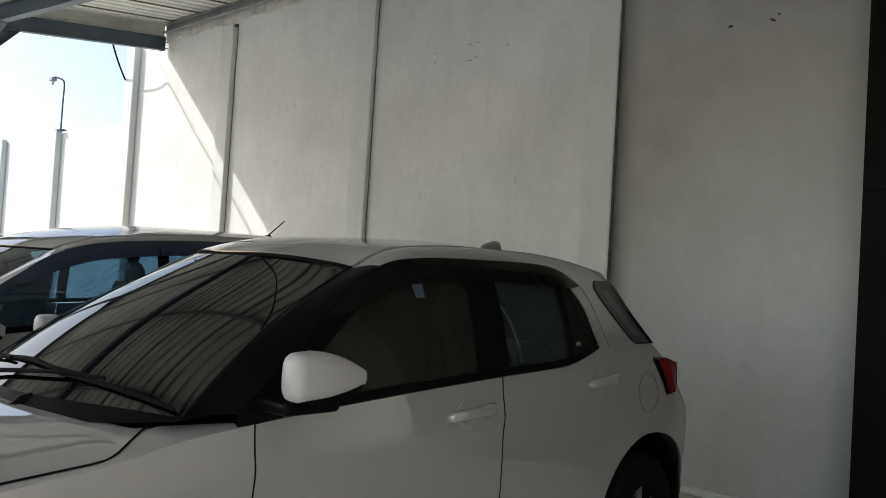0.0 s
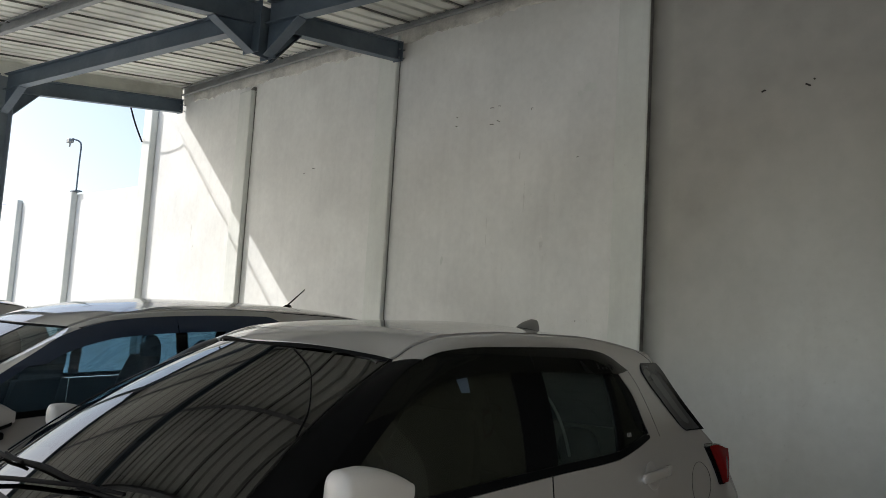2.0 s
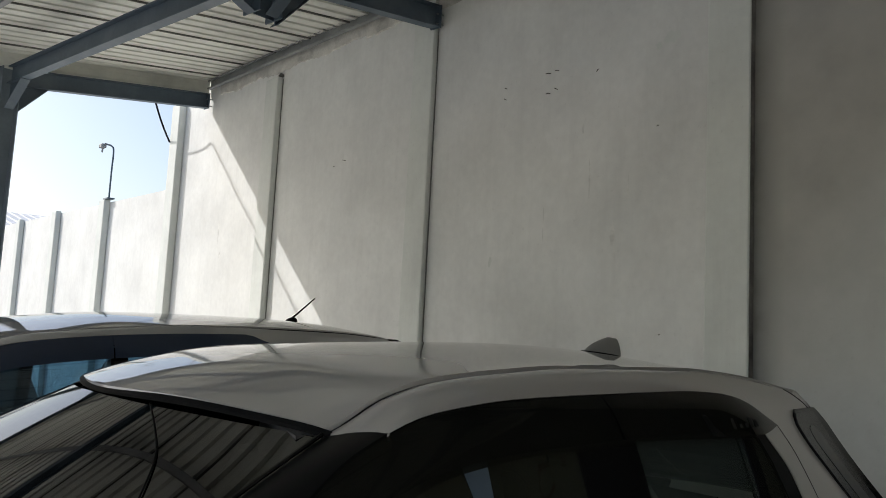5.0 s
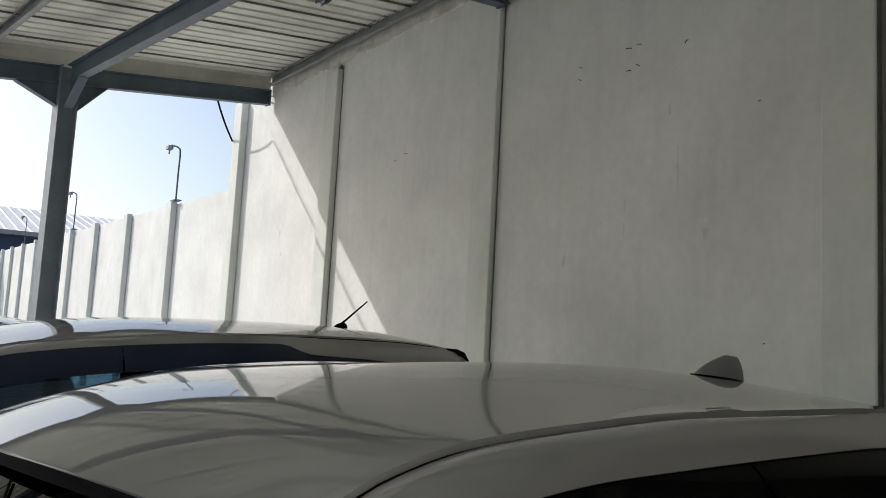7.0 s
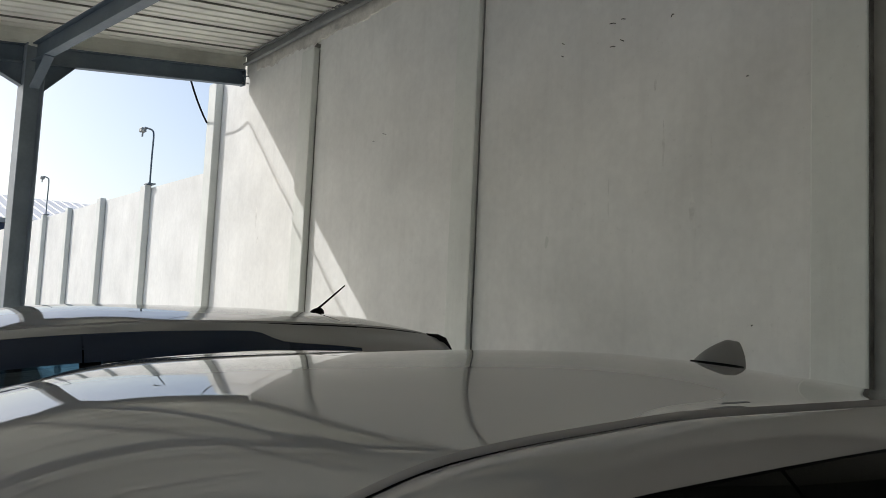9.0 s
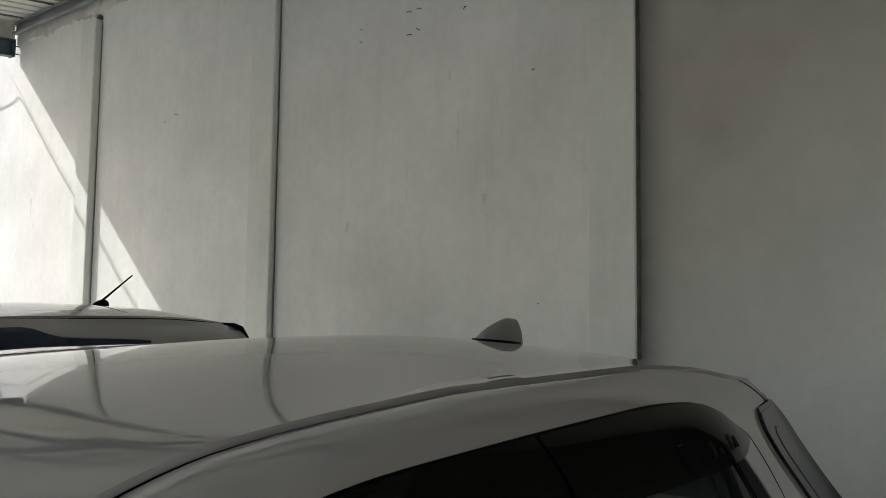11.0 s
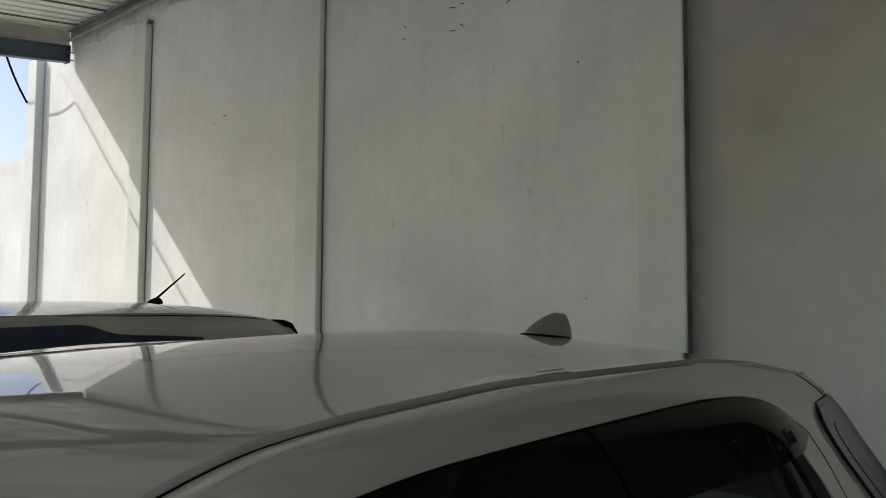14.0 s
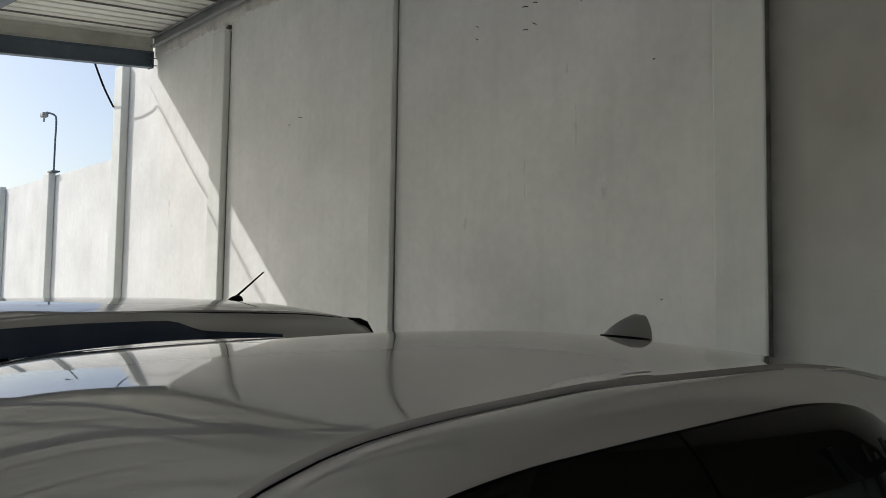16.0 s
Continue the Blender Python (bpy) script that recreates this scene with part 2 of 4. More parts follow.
def prism(points, axis_from, axis_to, place):
    """A polygon carried from one value to another along a third axis. place(a, b, c) gives the point."""
    bm = bmesh.new()
    a = [bm.verts.new(place(p, q, axis_from)) for p, q in points]
    b = [bm.verts.new(place(p, q, axis_to)) for p, q in points]
    bm.faces.new(a)
    bm.faces.new(b)
    for i in range(len(points)):
        j = (i + 1) % len(points)
        bm.faces.new((a[i], a[j], b[j], b[i]))
    return bm


def tube(points, radius, sides=8):
    bm = bmesh.new()
    pts = [Vector(p) for p in points]
    rings = []
    for i, p in enumerate(pts):
        way = (pts[min(i + 1, len(pts) - 1)] - pts[max(i - 1, 0)]).normalized()
        r = radius[i] if isinstance(radius, (list, tuple)) else radius
        side = way.cross((0, 0, 1) if abs(way.z) < 0.9 else (1, 0, 0)).normalized()
        up = side.cross(way)
        rings.append([bm.verts.new(p + r * (math.cos(a) * side + math.sin(a) * up)) for a in (2 * math.pi * k / sides for k in range(sides))])
    for a, b in zip(rings, rings[1:]):
        for k in range(sides):
            bm.faces.new((a[k], a[(k + 1) % sides], b[(k + 1) % sides], b[k]))
    bm.faces.new(rings[0])
    bm.faces.new(rings[-1])
    return bm


def smooth_line(points, n=8):
    """Catmull-Rom through the points."""
    p = [Vector(q) for q in points]
    p = [2 * p[0] - p[1]] + p + [2 * p[-1] - p[-2]]
    out = []
    for i in range(1, len(p) - 2):
        for k in range(n):
            t = k / n
            a, b, c, d = p[i - 1:i + 3]
            out.append(0.5 * (2 * b + (c - a) * t + (2 * a - 5 * b + 4 * c - d) * t * t + (3 * b - a - 3 * c + d) * t ** 3))
    return out + [p[-2]]


def curve_of(table):
    """A smooth function through (v, value) pairs."""
    xs, ys = [float(a) for a, _ in table], [float(b) for _, b in table]
    n = len(xs)
    sl = [(ys[i + 1] - ys[i]) / (xs[i + 1] - xs[i]) for i in range(n - 1)]
    tan = [sl[0]] + [(0.0 if sl[i - 1] * sl[i] <= 0 else 2 * sl[i - 1] * sl[i] / (sl[i - 1] + sl[i])) for i in range(1, n - 1)] + [sl[-1]]

    def value(v):
        if v <= xs[0]:
            return ys[0] + tan[0] * (v - xs[0])
        if v >= xs[-1]:
            return ys[-1] + tan[-1] * (v - xs[-1])
        i = max(k for k in range(n - 1) if xs[k] <= v)
        h = xs[i + 1] - xs[i]
        t = (v - xs[i]) / h
        return ((2 * t ** 3 - 3 * t * t + 1) * ys[i] + (t ** 3 - 2 * t * t + t) * h * tan[i]
                + (-2 * t ** 3 + 3 * t * t) * ys[i + 1] + (t ** 3 - t * t) * h * tan[i + 1])
    return value


def patch(fn, nu, nv, inward=(0, 0, 0), mirror=False):
    """A sheet fn(u, v) with u, v from 0 to 1, given thickness by the shift inward."""
    made = []
    for s in ((1, -1) if mirror else (1,)):
        bm = bmesh.new()
        layers = []
        for shift in (Vector((0, 0, 0)), Vector(inward)):
            rows = []
            for i in range(nu + 1):
                row = []
                for j in range(nv + 1):
                    p = Vector(fn(i / nu, j / nv)) + shift
                    row.append(bm.verts.new((s * p.x, p.y, p.z)))
                rows.append(row)
            layers.append(rows)
            if not any(inward):
                break
        for rows in layers:
            for i in range(nu):
                for j in range(nv):
                    bm.faces.new((rows[i][j], rows[i + 1][j], rows[i + 1][j + 1], rows[i][j + 1]))
        if len(layers) == 2:
            a, b = layers
            rim = [(i, 0) for i in range(nu)] + [(nu, j) for j in range(nv)] + [(i, nv) for i in range(nu, 0, -1)] + [(0, j) for j in range(nv, 0, -1)]
            for (i, j), (k, l) in zip(rim, rim[1:] + rim[:1]):
                bm.faces.new((a[i][j], a[k][l], b[k][l], b[i][j]))
        made.append(bm)
    return made if mirror else made[0]


# ---- ground and walls ----
YW, COL_W = 5.149, 0.285
COL_X = [3.18, 0.23, -2.718, -5.683, -8.482, -11.275] + [-14.27 - 2.955 * k for k in range(9)]  # right edges of the wall columns
COL_D = [0.05, 0.05, 0.05, 0.055, 0.075] + [0.105] * 10  # how far each stands proud of the wall
COL_R = COL_X[2]
RISE = -0.019  # the yard and the tops of its walls climb gently along the wall


def top_of(x, z0, x0):
    return z0 + RISE * (x - x0)


bm = bmesh.new()
bmesh.ops.create_grid(bm, x_segments=60, y_segments=60, size=400)
bmesh.ops.translate(bm, vec=(-100, 0, -0.012), verts=bm.verts)
finish(bm, "ground", ASPHALT, label="pale worn paving of the yard", category="ground", kind="structure")
finish(box((-10.6, -2.6, -0.15), (4.5, YW, 0.0)), "floor", FLOOR, label="grey concrete floor slab of the car shelter", category="floor", kind="structure")


def slab(x0, x1, y0, y1, ztop):
    bm = bmesh.new()
    n = max(2, int((x1 - x0) / 1.0))
    for i in range(n):
        a, b = x0 + (x1 - x0) * i / n, x0 + (x1 - x0) * (i + 1) / n
        add_box(bm, (a, y0, 0), (b, y1, 1))
    for v in bm.verts:
        v.co.z = -0.1 if v.co.z < 0.5 else ztop(v.co.x)
    bmesh.ops.remove_doubles(bm, verts=bm.verts, dist=1e-4)
    return bm


TALL_X0 = COL_X[5] - COL_W
tall_top = lambda x: top_of(x, 4.92, -10.2)
wall_north = finish(slab(TALL_X0, COL_R - 0.1, YW, YW + 0.15, tall_top), "wall_north", WALL,
                    label="tall off-white plastered wall behind the cars, stained and patched", category="wall", kind="structure")
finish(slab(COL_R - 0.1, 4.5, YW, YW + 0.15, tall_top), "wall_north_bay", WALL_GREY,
                  label="greyer bay of the tall plastered wall, darker upwards and towards the column", category="wall", kind="structure")
low_top = lambda x: top_of(x, 3.50, -11.4)
wall_low = finish(slab(-38.6, TALL_X0, YW + 0.002, YW + 0.13, low_top), "wall_boundary", WALL,
                  label="lower off-white boundary wall running into the distance in sunlight", category="wall", kind="structure")


finish(box((-38.9, 3.9, -0.1), (-38.6, YW + 0.13, 4.0)), "wall_return", WALL, label="short shaded return at the far end of the boundary wall", category="wall", kind="structure")


def column(x_right, depth, ztop, parent, name="column"):
    bm = bmesh.new()
    add_box(bm, (x_right - COL_W, YW - depth, -0.05), (x_right, YW - 0.002, ztop))
    ob = part(name, bm, COLUMN, parent, bevel=0.013)
    if x_right > -3.0:
        part("joint", box((x_right + 0.0015, YW - 0.045, 0.0), (x_right + 0.005, YW - 0.002, ztop - 0.02)), GRIME, ob, "dark grimy joint beside the column")
    elif x_right > -9.0:
        part("joint", box((x_right + 0.0015, YW - 0.008, 0.0), (x_right + 0.009, YW - 0.002, ztop - 0.02)), JOINT, ob, "dark grimy joint beside the column")
    return ob


for n, xr in enumerate(COL_X[:6]):
    column(xr, COL_D[n], tall_top(xr) - (0.40 if n == 4 else 0.24), wall_north)
# solid dark wedge stands in for the shaded opening over this column
xr = COL_X[4]
ztop = tall_top(xr) - 0.40
part("gap", prism([(xr - 0.09, 0.001), (xr + 0.008, 0.001), (xr + 0.008, 0.04), (xr - 0.01, 0.036)], YW - 0.045, YW - 0.001, lambda a, b, c: (a, c, ztop + b)), GRIME, wall_north, "dark gap over the column head")
for xr in COL_X[6:]:
    column(xr, COL_D[-1], low_top(xr) + 0.04, wall_low)

# ---- shelter roof: its frame is turned a little from the wall ----
SKEW = radians(8.0)
UX, VX = Vector((math.cos(SKEW), math.sin(SKEW), 0)), Vector((-math.sin(SKEW), math.cos(SKEW), 0))
ROOF_O = Vector((-5.40, 3.30, 0))
zb = lambda u, v: 4.03 + 0.15 * v - 0.015 * u  # underside of the steel


def roof_pt(u, v, h=0.0):
    p = ROOF_O + u * UX + v * VX
    return Vector((p.x, p.y, zb(u, v) + h))


def v_at_wall(u, y=YW - 0.06):
    return (y - ROOF_O.y - u * UX.y) / VX.y


def along(a, b, profile, name, mat, parent=None, label="", side=None, **kw):
    """A steel section from a to b: profile is a list of boxes (s0, s1, h0, h1) across and above the line."""
    a, b = Vector(a), Vector(b)
    way = (b - a).normalized()
    side = way.cross((0, 0, 1)).normalized()
    up = Vector((0, 0, 1))
    bm = bmesh.new()
    for s0, s1, h0, h1 in profile:
        vs = [bm.verts.new(e + s * side + h * up) for e in (a, b) for s in (s0, s1) for h in (h0, h1)]
        for f in ((0, 1, 3, 2), (4, 6, 7, 5), (0, 4, 5, 1), (2, 3, 7, 6), (0, 2, 6, 4), (1, 5, 7, 3)):
            bm.faces.new([vs[i] for i in f])
    return finish(bm, name, mat, parent, label, bevel=0.003, **kw)


I_BEAM = [(-0.05, 0.05, 0.0, 0.012), (-0.05, 0.05, 0.188, 0.2), (-0.004, 0.004, 0.012, 0.188)]
C_PURLIN = [(-0.003, 0.003, 0.0, 0.12), (-0.003, 0.05, 0.0, 0.003), (-0.003, 0.05, 0.117, 0.12), (0.047, 0.05, 0.0, 0.02), (0.047, 0.05, 0.1, 0.12)]
V_FRONT = -5.0
FRAME_U = (-4.75, 0.0, 4.75, 9.6)


def haunch(parent, u, v0, dv, drop, thick=0.006):
    """A triangular knee plate under a beam with a flange along its slanting edge."""
    pts = [(v0, 0.0), (v0 + dv, 0.0), (v0, -drop)]
    bm = prism(pts, -thick, thick, lambda v, h, s: roof_pt(u + s, v, h))
    part("knee_plate", bm, STEEL, parent)
    a, b = roof_pt(u, v0 + dv, 0.0), roof_pt(u, v0, -drop)
    along(a, b, [(-0.05, 0.05, -0.008, 0.0)], "knee_flange", STEEL, parent)


for k, u in enumerate(FRAME_U):
    fr = empty("steel_frame", (0, 0, 0), "grey painted steel frame with knee plates carrying the shelter roof", "steel frame", "roof frames")
    end = v_at_wall(u)
    along(roof_pt(u, V_FRONT), roof_pt(u, -0.1), I_BEAM, "beam", STEEL, fr)
    along(roof_pt(u, 0.1), roof_pt(u, end), I_BEAM, "beam", STEEL, fr)
    part("end_plate", prism([(end, -0.01), (end, 0.2), (end - 0.012, 0.2), (end - 0.012, -0.01)], -0.06, 0.06, lambda v, h, s: roof_pt(u + s, v, h)), STEEL, fr)
    for h in (0.03, 0.12):
        part("anchor_bolt", tube([roof_pt(u + 0.03, end - 0.03, h), roof_pt(u + 0.03, end + 0.07, h)], 0.008), GALV, fr)
    long_post = k in (0, 3)
    foot = roof_pt(u, 0, 0)
    low = 0.0 if long_post else zb(u, 0) - 0.26
    outline = [(-0.1, -0.1), (-0.088, -0.1), (-0.088, -0.005), (0.088, -0.005), (0.088, -0.1), (0.1, -0.1),
               (0.1, 0.1), (0.088, 0.1), (0.088, 0.005), (-0.088, 0.005), (-0.088, 0.1), (-0.1, 0.1)]
    bm = prism(outline, low, zb(u, 0) + 0.19, lambda s, t, z: Vector((foot.x, foot.y, z)) + t * UX + s * VX)
    part("post" if long_post else "post_stub", bm, LIT_STEEL if long_post else STEEL, fr, bevel=0.003)
    haunch(fr, u, 0.1, 0.32, 0.30)
    haunch(fr, u, -0.1, -0.42, 0.24)

tie = empty("tie_beam", (0, 0, 0), "long grey steel tie beam running between the roof frames", "steel beam")
for u0, u1 in zip(FRAME_U, FRAME_U[1:]):
    along(roof_pt(u0 + 0.1, 0), roof_pt(u1 - 0.1, 0), I_BEAM, "beam", STEEL, tie)
    bm = prism([(u0 + 0.1, 0.0), (u0 + 0.5, 0.0), (u0 + 0.1, -0.26)], -0.006, 0.006, lambda a, h, s: roof_pt(a, s, h))
    part("knee_plate", bm, STEEL, tie)
    along(roof_pt(u0 + 0.1, 0, -0.27), roof_pt(u0 + 0.5, 0, 0.0), [(-0.05, 0.05, -0.008, 0.0)], "knee_flange", STEEL, tie)
for v in (-0.80, -2.2, -3.6, -4.9):
    along(roof_pt(FRAME_U[0] - 0.05, v, 0.265), roof_pt(FRAME_U[-1] + 0.2, v, 0.265), C_PURLIN, "purlin", GALV,
          label="weathered galvanised channel purlin under the roof sheets", category="purlin", group="roof purlins")
xa, xb = -10.35, 4.5
wall_purlin_z = lambda x: 4.70 + RISE * (x + 10.2)
along((xa, YW - 0.07, wall_purlin_z(xa)), (xb, YW - 0.07, wall_purlin_z(xb)), C_PURLIN, "purlin", GALV,
      label="weathered galvanised channel purlin along the wall head", category="purlin", group="roof purlins")

# corrugated roof sheet: shallow pans between narrow raised ribs
bm = bmesh.new()
us = []
u = FRAME_U[0] - 0.10
k = 0
while u < FRAME_U[-1] + 0.2:
    d = 0.055
    us += [(u, 0.0), (u + 0.014, d), (u + 0.044, d), (u + 0.058, 0.0), (u + 0.085, 0.007), (u + 0.12, 0.007), (u + 0.14, 0.0)]
    u += 0.19
    k += 1
rows = []
for v in [V_FRONT - 0.2, -4, -2, -1, 0, 1, None]:
    row = []
    for a, h in us:
        vv = v_at_wall(a, YW - 0.004) if v is None else min(v, v_at_wall(a, YW - 0.004) - 0.05)
        row.append(bm.verts.new(roof_pt(a, vv, 0.39 + h)))
    rows.append(row)
for r0, r1 in zip(rows, rows[1:]):
    for i in range(len(us) - 1):
        bm.faces.new((r0[i], r0[i + 1], r1[i + 1], r1[i]))
ceiling = finish(bm, "ceiling", SHEET, label="ribbed light metal roof sheets with dark water stains", category="roof", kind="structure")
md = ceiling.modifiers.new("thickness", "SOLIDIFY")
md.thickness, md.offset = 0.002, 1.0

# dark lap joints between the roof sheets
bm = bmesh.new()
u = FRAME_U[0] + 0.33
while u < FRAME_U[-1]:
    for v0, v1 in ((V_FRONT, -2.0), (-2.0, 0.5), (0.5, v_at_wall(u) - 0.02)):
        vs = [bm.verts.new(roof_pt(u + s, v, h)) for v in (v0, v1) for s in (0.0, 0.018) for h in (0.376, 0.392)]
        for f in ((0, 1, 3, 2), (4, 6, 7, 5), (0, 4, 5, 1), (2, 3, 7, 6), (0, 2, 6, 4), (1, 5, 7, 3)):
            bm.faces.new([vs[i] for i in f])
    u += 0.76
finish(bm, "trim_laps", GRIME, label="dark lap joints between roof sheets", category="roof joint", kind="structure")

# added sheet-metal strip closing the roof end above the first frame, to block sun
bm = bmesh.new()
for v0, v1 in ((V_FRONT, -3.0), (-3.0, 0.0), (0.0, 2.0), (2.0, v_at_wall(FRAME_U[0], YW - 0.01))):
    vs = [bm.verts.new(roof_pt(FRAME_U[0] + s, v, h)) for v in (v0, v1) for s in (-0.07, -0.055) for h in (0.195, 0.40)]
    for f in ((0, 1, 3, 2), (4, 6, 7, 5), (0, 4, 5, 1), (2, 3, 7, 6), (0, 2, 6, 4), (1, 5, 7, 3)):
        bm.faces.new([vs[i] for i in f])
for h in (0.25, 0.335):
    for v0, v1 in ((V_FRONT, -3.0), (-3.0, 0.0), (0.0, v_at_wall(FRAME_U[0], YW - 0.02))):
        vs = [bm.verts.new(roof_pt(FRAME_U[0] + t, v, h + d)) for v in (v0, v1) for t in (-0.06, -0.046) for d in (0.0, 0.016)]
        for f in ((0, 1, 3, 2), (4, 6, 7, 5), (0, 4, 5, 1), (2, 3, 7, 6), (0, 2, 6, 4), (1, 5, 7, 3)):
            bm.faces.new([vs[i] for i in f])
finish(bm, "trim", SHEET, label="added pale sheet strip blocking sun through the roof-end gap", category="trim", kind="structure")

# rough mortar band under the purlin at the wall head, and a low kerb at its foot
rng = random.Random(5)
bm = bmesh.new()
x, prev = -10.15, None
while x < 4.4:
    zt = wall_purlin_z(x) + 0.06
    zl = zt - 0.12 - 0.03 * rng.random() - 0.03 * math.sin(3.1 * x) ** 2
    dpt = 0.006 + 0.012 * rng.random()
    ring = [bm.verts.new((x, YW - dd, z)) for dd, z in ((-0.004, zl - 0.01), (dpt, zl), (dpt + 0.006, (zl + zt) / 2), (dpt + 0.002, zt), (-0.004, zt))]
    if prev:
        for k in range(4):
            bm.faces.new((prev[k], ring[k], ring[k + 1], prev[k + 1]))
    prev = ring
    x += 0.02 + 0.05 * rng.random()
finish(bm, "trim_mortar", MORTAR, label="rough hand-laid mortar band along the wall head", category="mortar band", kind="structure")
finish(box((-10.3, YW - 0.06, 0.0), (4.5, YW - 0.001, 0.05)), "baseboard", WALL, label="low pale kerb at the foot of the wall", category="kerb", kind="structure", bevel=0.01)


def scuff(x, z, w, h, seed, mat):
    r = random.Random(seed)
    bm = bmesh.new()
    n = 18
    vs = [bm.verts.new((x + w * math.cos(a) * (0.55 + 0.6 * r.random()), YW - 0.0015, z + h * math.sin(a) * (0.55 + 0.6 * r.random()))) for a in (2 * math.pi * k / n for k in range(n))]
    bm.faces.new(vs)
    part("scuff", bm, mat, wall_north)


for k, (x, z, w, h) in enumerate(((-3.72, 2.33, 0.022, 0.10), (-3.70, 2.22, 0.012, 0.07), (-3.93, 2.75, 0.008, 0.16), (-3.60, 2.66, 0.007, 0.12), (-4.35, 2.45, 0.006, 0.14), (-4.0, 3.12, 0.010, 0.05), (-9.9, 2.75, 0.02, 0.16), (-9.82, 2.45, 0.03, 0.06))):
    scuff(x, z, w, h, 20 + k, SCUFF)
for k, (x, z, w, h) in enumerate(((-3.28, 3.62, 0.07, 0.045), (-3.38, 3.58, 0.03, 0.03), (-4.9, 2.2, 0.02, 0.05))):
    scuff(x, z, w, h, 50 + k, COLUMN)


# unseen plain wall closing the shelter beyond the dark panel, added to bounce light
finish(box((4.5, -4.0, 0), (4.7, YW + 0.15, 4.9)), "wall_east", WALL, label="unseen plain off-white end wall, added to bounce light onto the car", category="wall", kind="structure")

part_panel = empty("dark_panel", (-0.86, 4.9, 0), "tall dark painted steel panel standing against the wall", "panel")
# sheets beyond the first are unseen, added to keep light off the bay
for k in range(3):
    for z0, z1 in ((0.0, 2.1), (2.1005, 4.2)):
        part("sheet", box((1.008 * k, 0, z0), (1.008 * k + 1.0, 0.05, z1)), DARK_STEEL, part_panel, bevel=0.004)


# ---- cars ----
def build_car(name, loc, p, label, glass, group="parked cars"):
    """A hatchback-bodied car; local y runs to the rear, x to its left side."""
    car = empty(name, loc, label, "car", group)
    half, rear_in = curve_of(p["half"]), p["rear_in"]

    def W(y, z):
        w = half(z)
        t = min(max((y - rear_in[0]) / rear_in[1], 0), 1)
        z0, dz, low = p["taper"]
        k = min(max((z - z0) / dz, 0), 1)
        w -= rear_in[2] * t * t * (3 - 2 * t) * (low + (1 - low) * k * k * (3 - 2 * k))
        if y > p["corner"]:
            w -= 0.9 * (y - p["corner"]) ** 2
        t = min(max((p["nose"] - y) / 0.8, 0), 1)
        return w - 0.10 * t * t

    if "crest_line" in p:
        zc = curve_of(p["crest_line"])
    else:
        tail_y = p["crest_end"]
        poly = lambda y: sum(c * (y - 2.4) ** k for k, c in enumerate(p["crest"]))
        zc = lambda y: poly(y) if y < tail_y else poly(tail_y) + (poly(tail_y) - poly(tail_y - 0.01)) * 100 * (y - tail_y) - 0.1 * (y - tail_y) ** 2
    zd, dw = curve_of(p["ditch"]), curve_of(p["ditch_x"])
    belt, upper, rear_y = curve_of(p["belt"]), curve_of(p["upper"]), curve_of(p["rear"])
    front_y = lambda q: p["roof_front"] + p["roof_bow"] * q * q

    def side(y, z, out=0.0):
        return (W(y, z) + out, y, z)

    def roof_z(q, y):
        """Crowned skin that turns to meet the groove at each side in a narrow bead."""
        zt, t = zc(y), min(y, 3.05) - 2.4
        crown = sum(k * t ** i for i, k in enumerate(p["crown"]))
        a, b = p["crown_form"]
        fall = zt - crown * (a + b) - zd(y)
        z = zt - crown * (a * q * q + b * q ** 4) - fall * abs(q) ** p["edge"]
        w = min(max((p["roof_front"] + 0.45 - y) / 0.35, 0), 1)
        w = w * w * (3 - 2 * w)
        return z + w * (zt - (zt - zd(y)) * abs(q) ** 2.4 - z)

    # roof skin
    def roof_fn(u, v):
        q = math.sin(math.pi * (v - 0.5))
        y0 = front_y(q)
        y = y0 + (p["roof_rear"] - 0.06 * q * q - y0) * u
        return (q * (dw(y) - 0.006), y, roof_z(q, y))
    part("roof", patch(roof_fn, 60, 96, (0, 0, -0.008)), PAINT, car, smooth=True)

    # black strip in the groove beside the roof skin
    def ditch_fn(u, v):
        y = front_y(1) - 0.01 + (p["groove_end"] - front_y(1)) * u
        return (dw(y) - 0.009 + 0.016 * v, y, zd(y) - 0.011 + 0.004 * v)
    part("roof_groove", patch(ditch_fn, 40, 2, (0, 0, -0.01), mirror=True), p["groove_mat"], car, smooth=True)

    # where the groove runs out towards the tail it is filled flush in body colour
    def filler_fn(u, v):
        y = p["groove_end"] - 0.012 + (p["roof_rear"] - 0.06 - p["groove_end"]) * u
        t = min(u / 0.4, 1)
        return (dw(y) - 0.012 + 0.022 * v, y, zd(y) - 0.010 + 0.006 * t + 0.003 * math.sin(math.pi * v))
    if p["groove_end"] < p["roof_rear"] - 0.15:
        part("roof_joint", patch(filler_fn, 24, 4, (0, 0, -0.01), mirror=True), PAINT, car, smooth=True)

    # front edge seal of the roof
    def seal_fn(u, v):
        q = 2 * u - 1
        y = front_y(q) + 0.003 - 0.007 * (1 - v)
        return (q * (dw(front_y(1)) + 0.01), y, roof_z(q, front_y(q)) - 0.002 - 0.006 * (1 - v))
    part("windscreen_seal", patch(seal_fn, 140, 2, (0, 0, -0.006)), RUBBER, car, smooth=True)

    # cant rails and rear pillars in body colour
    ya, yb = p["rail"]

    def shoulder(y, z, out=0.004):
        """The body side, rounding over into the roof groove."""
        zt = zd(y) - 0.006
        t = min(max((zt - z) / 0.075, 0), 1)
        x0 = dw(y) + 0.004
        x1 = max(W(y, z) + out, x0 + 0.010)
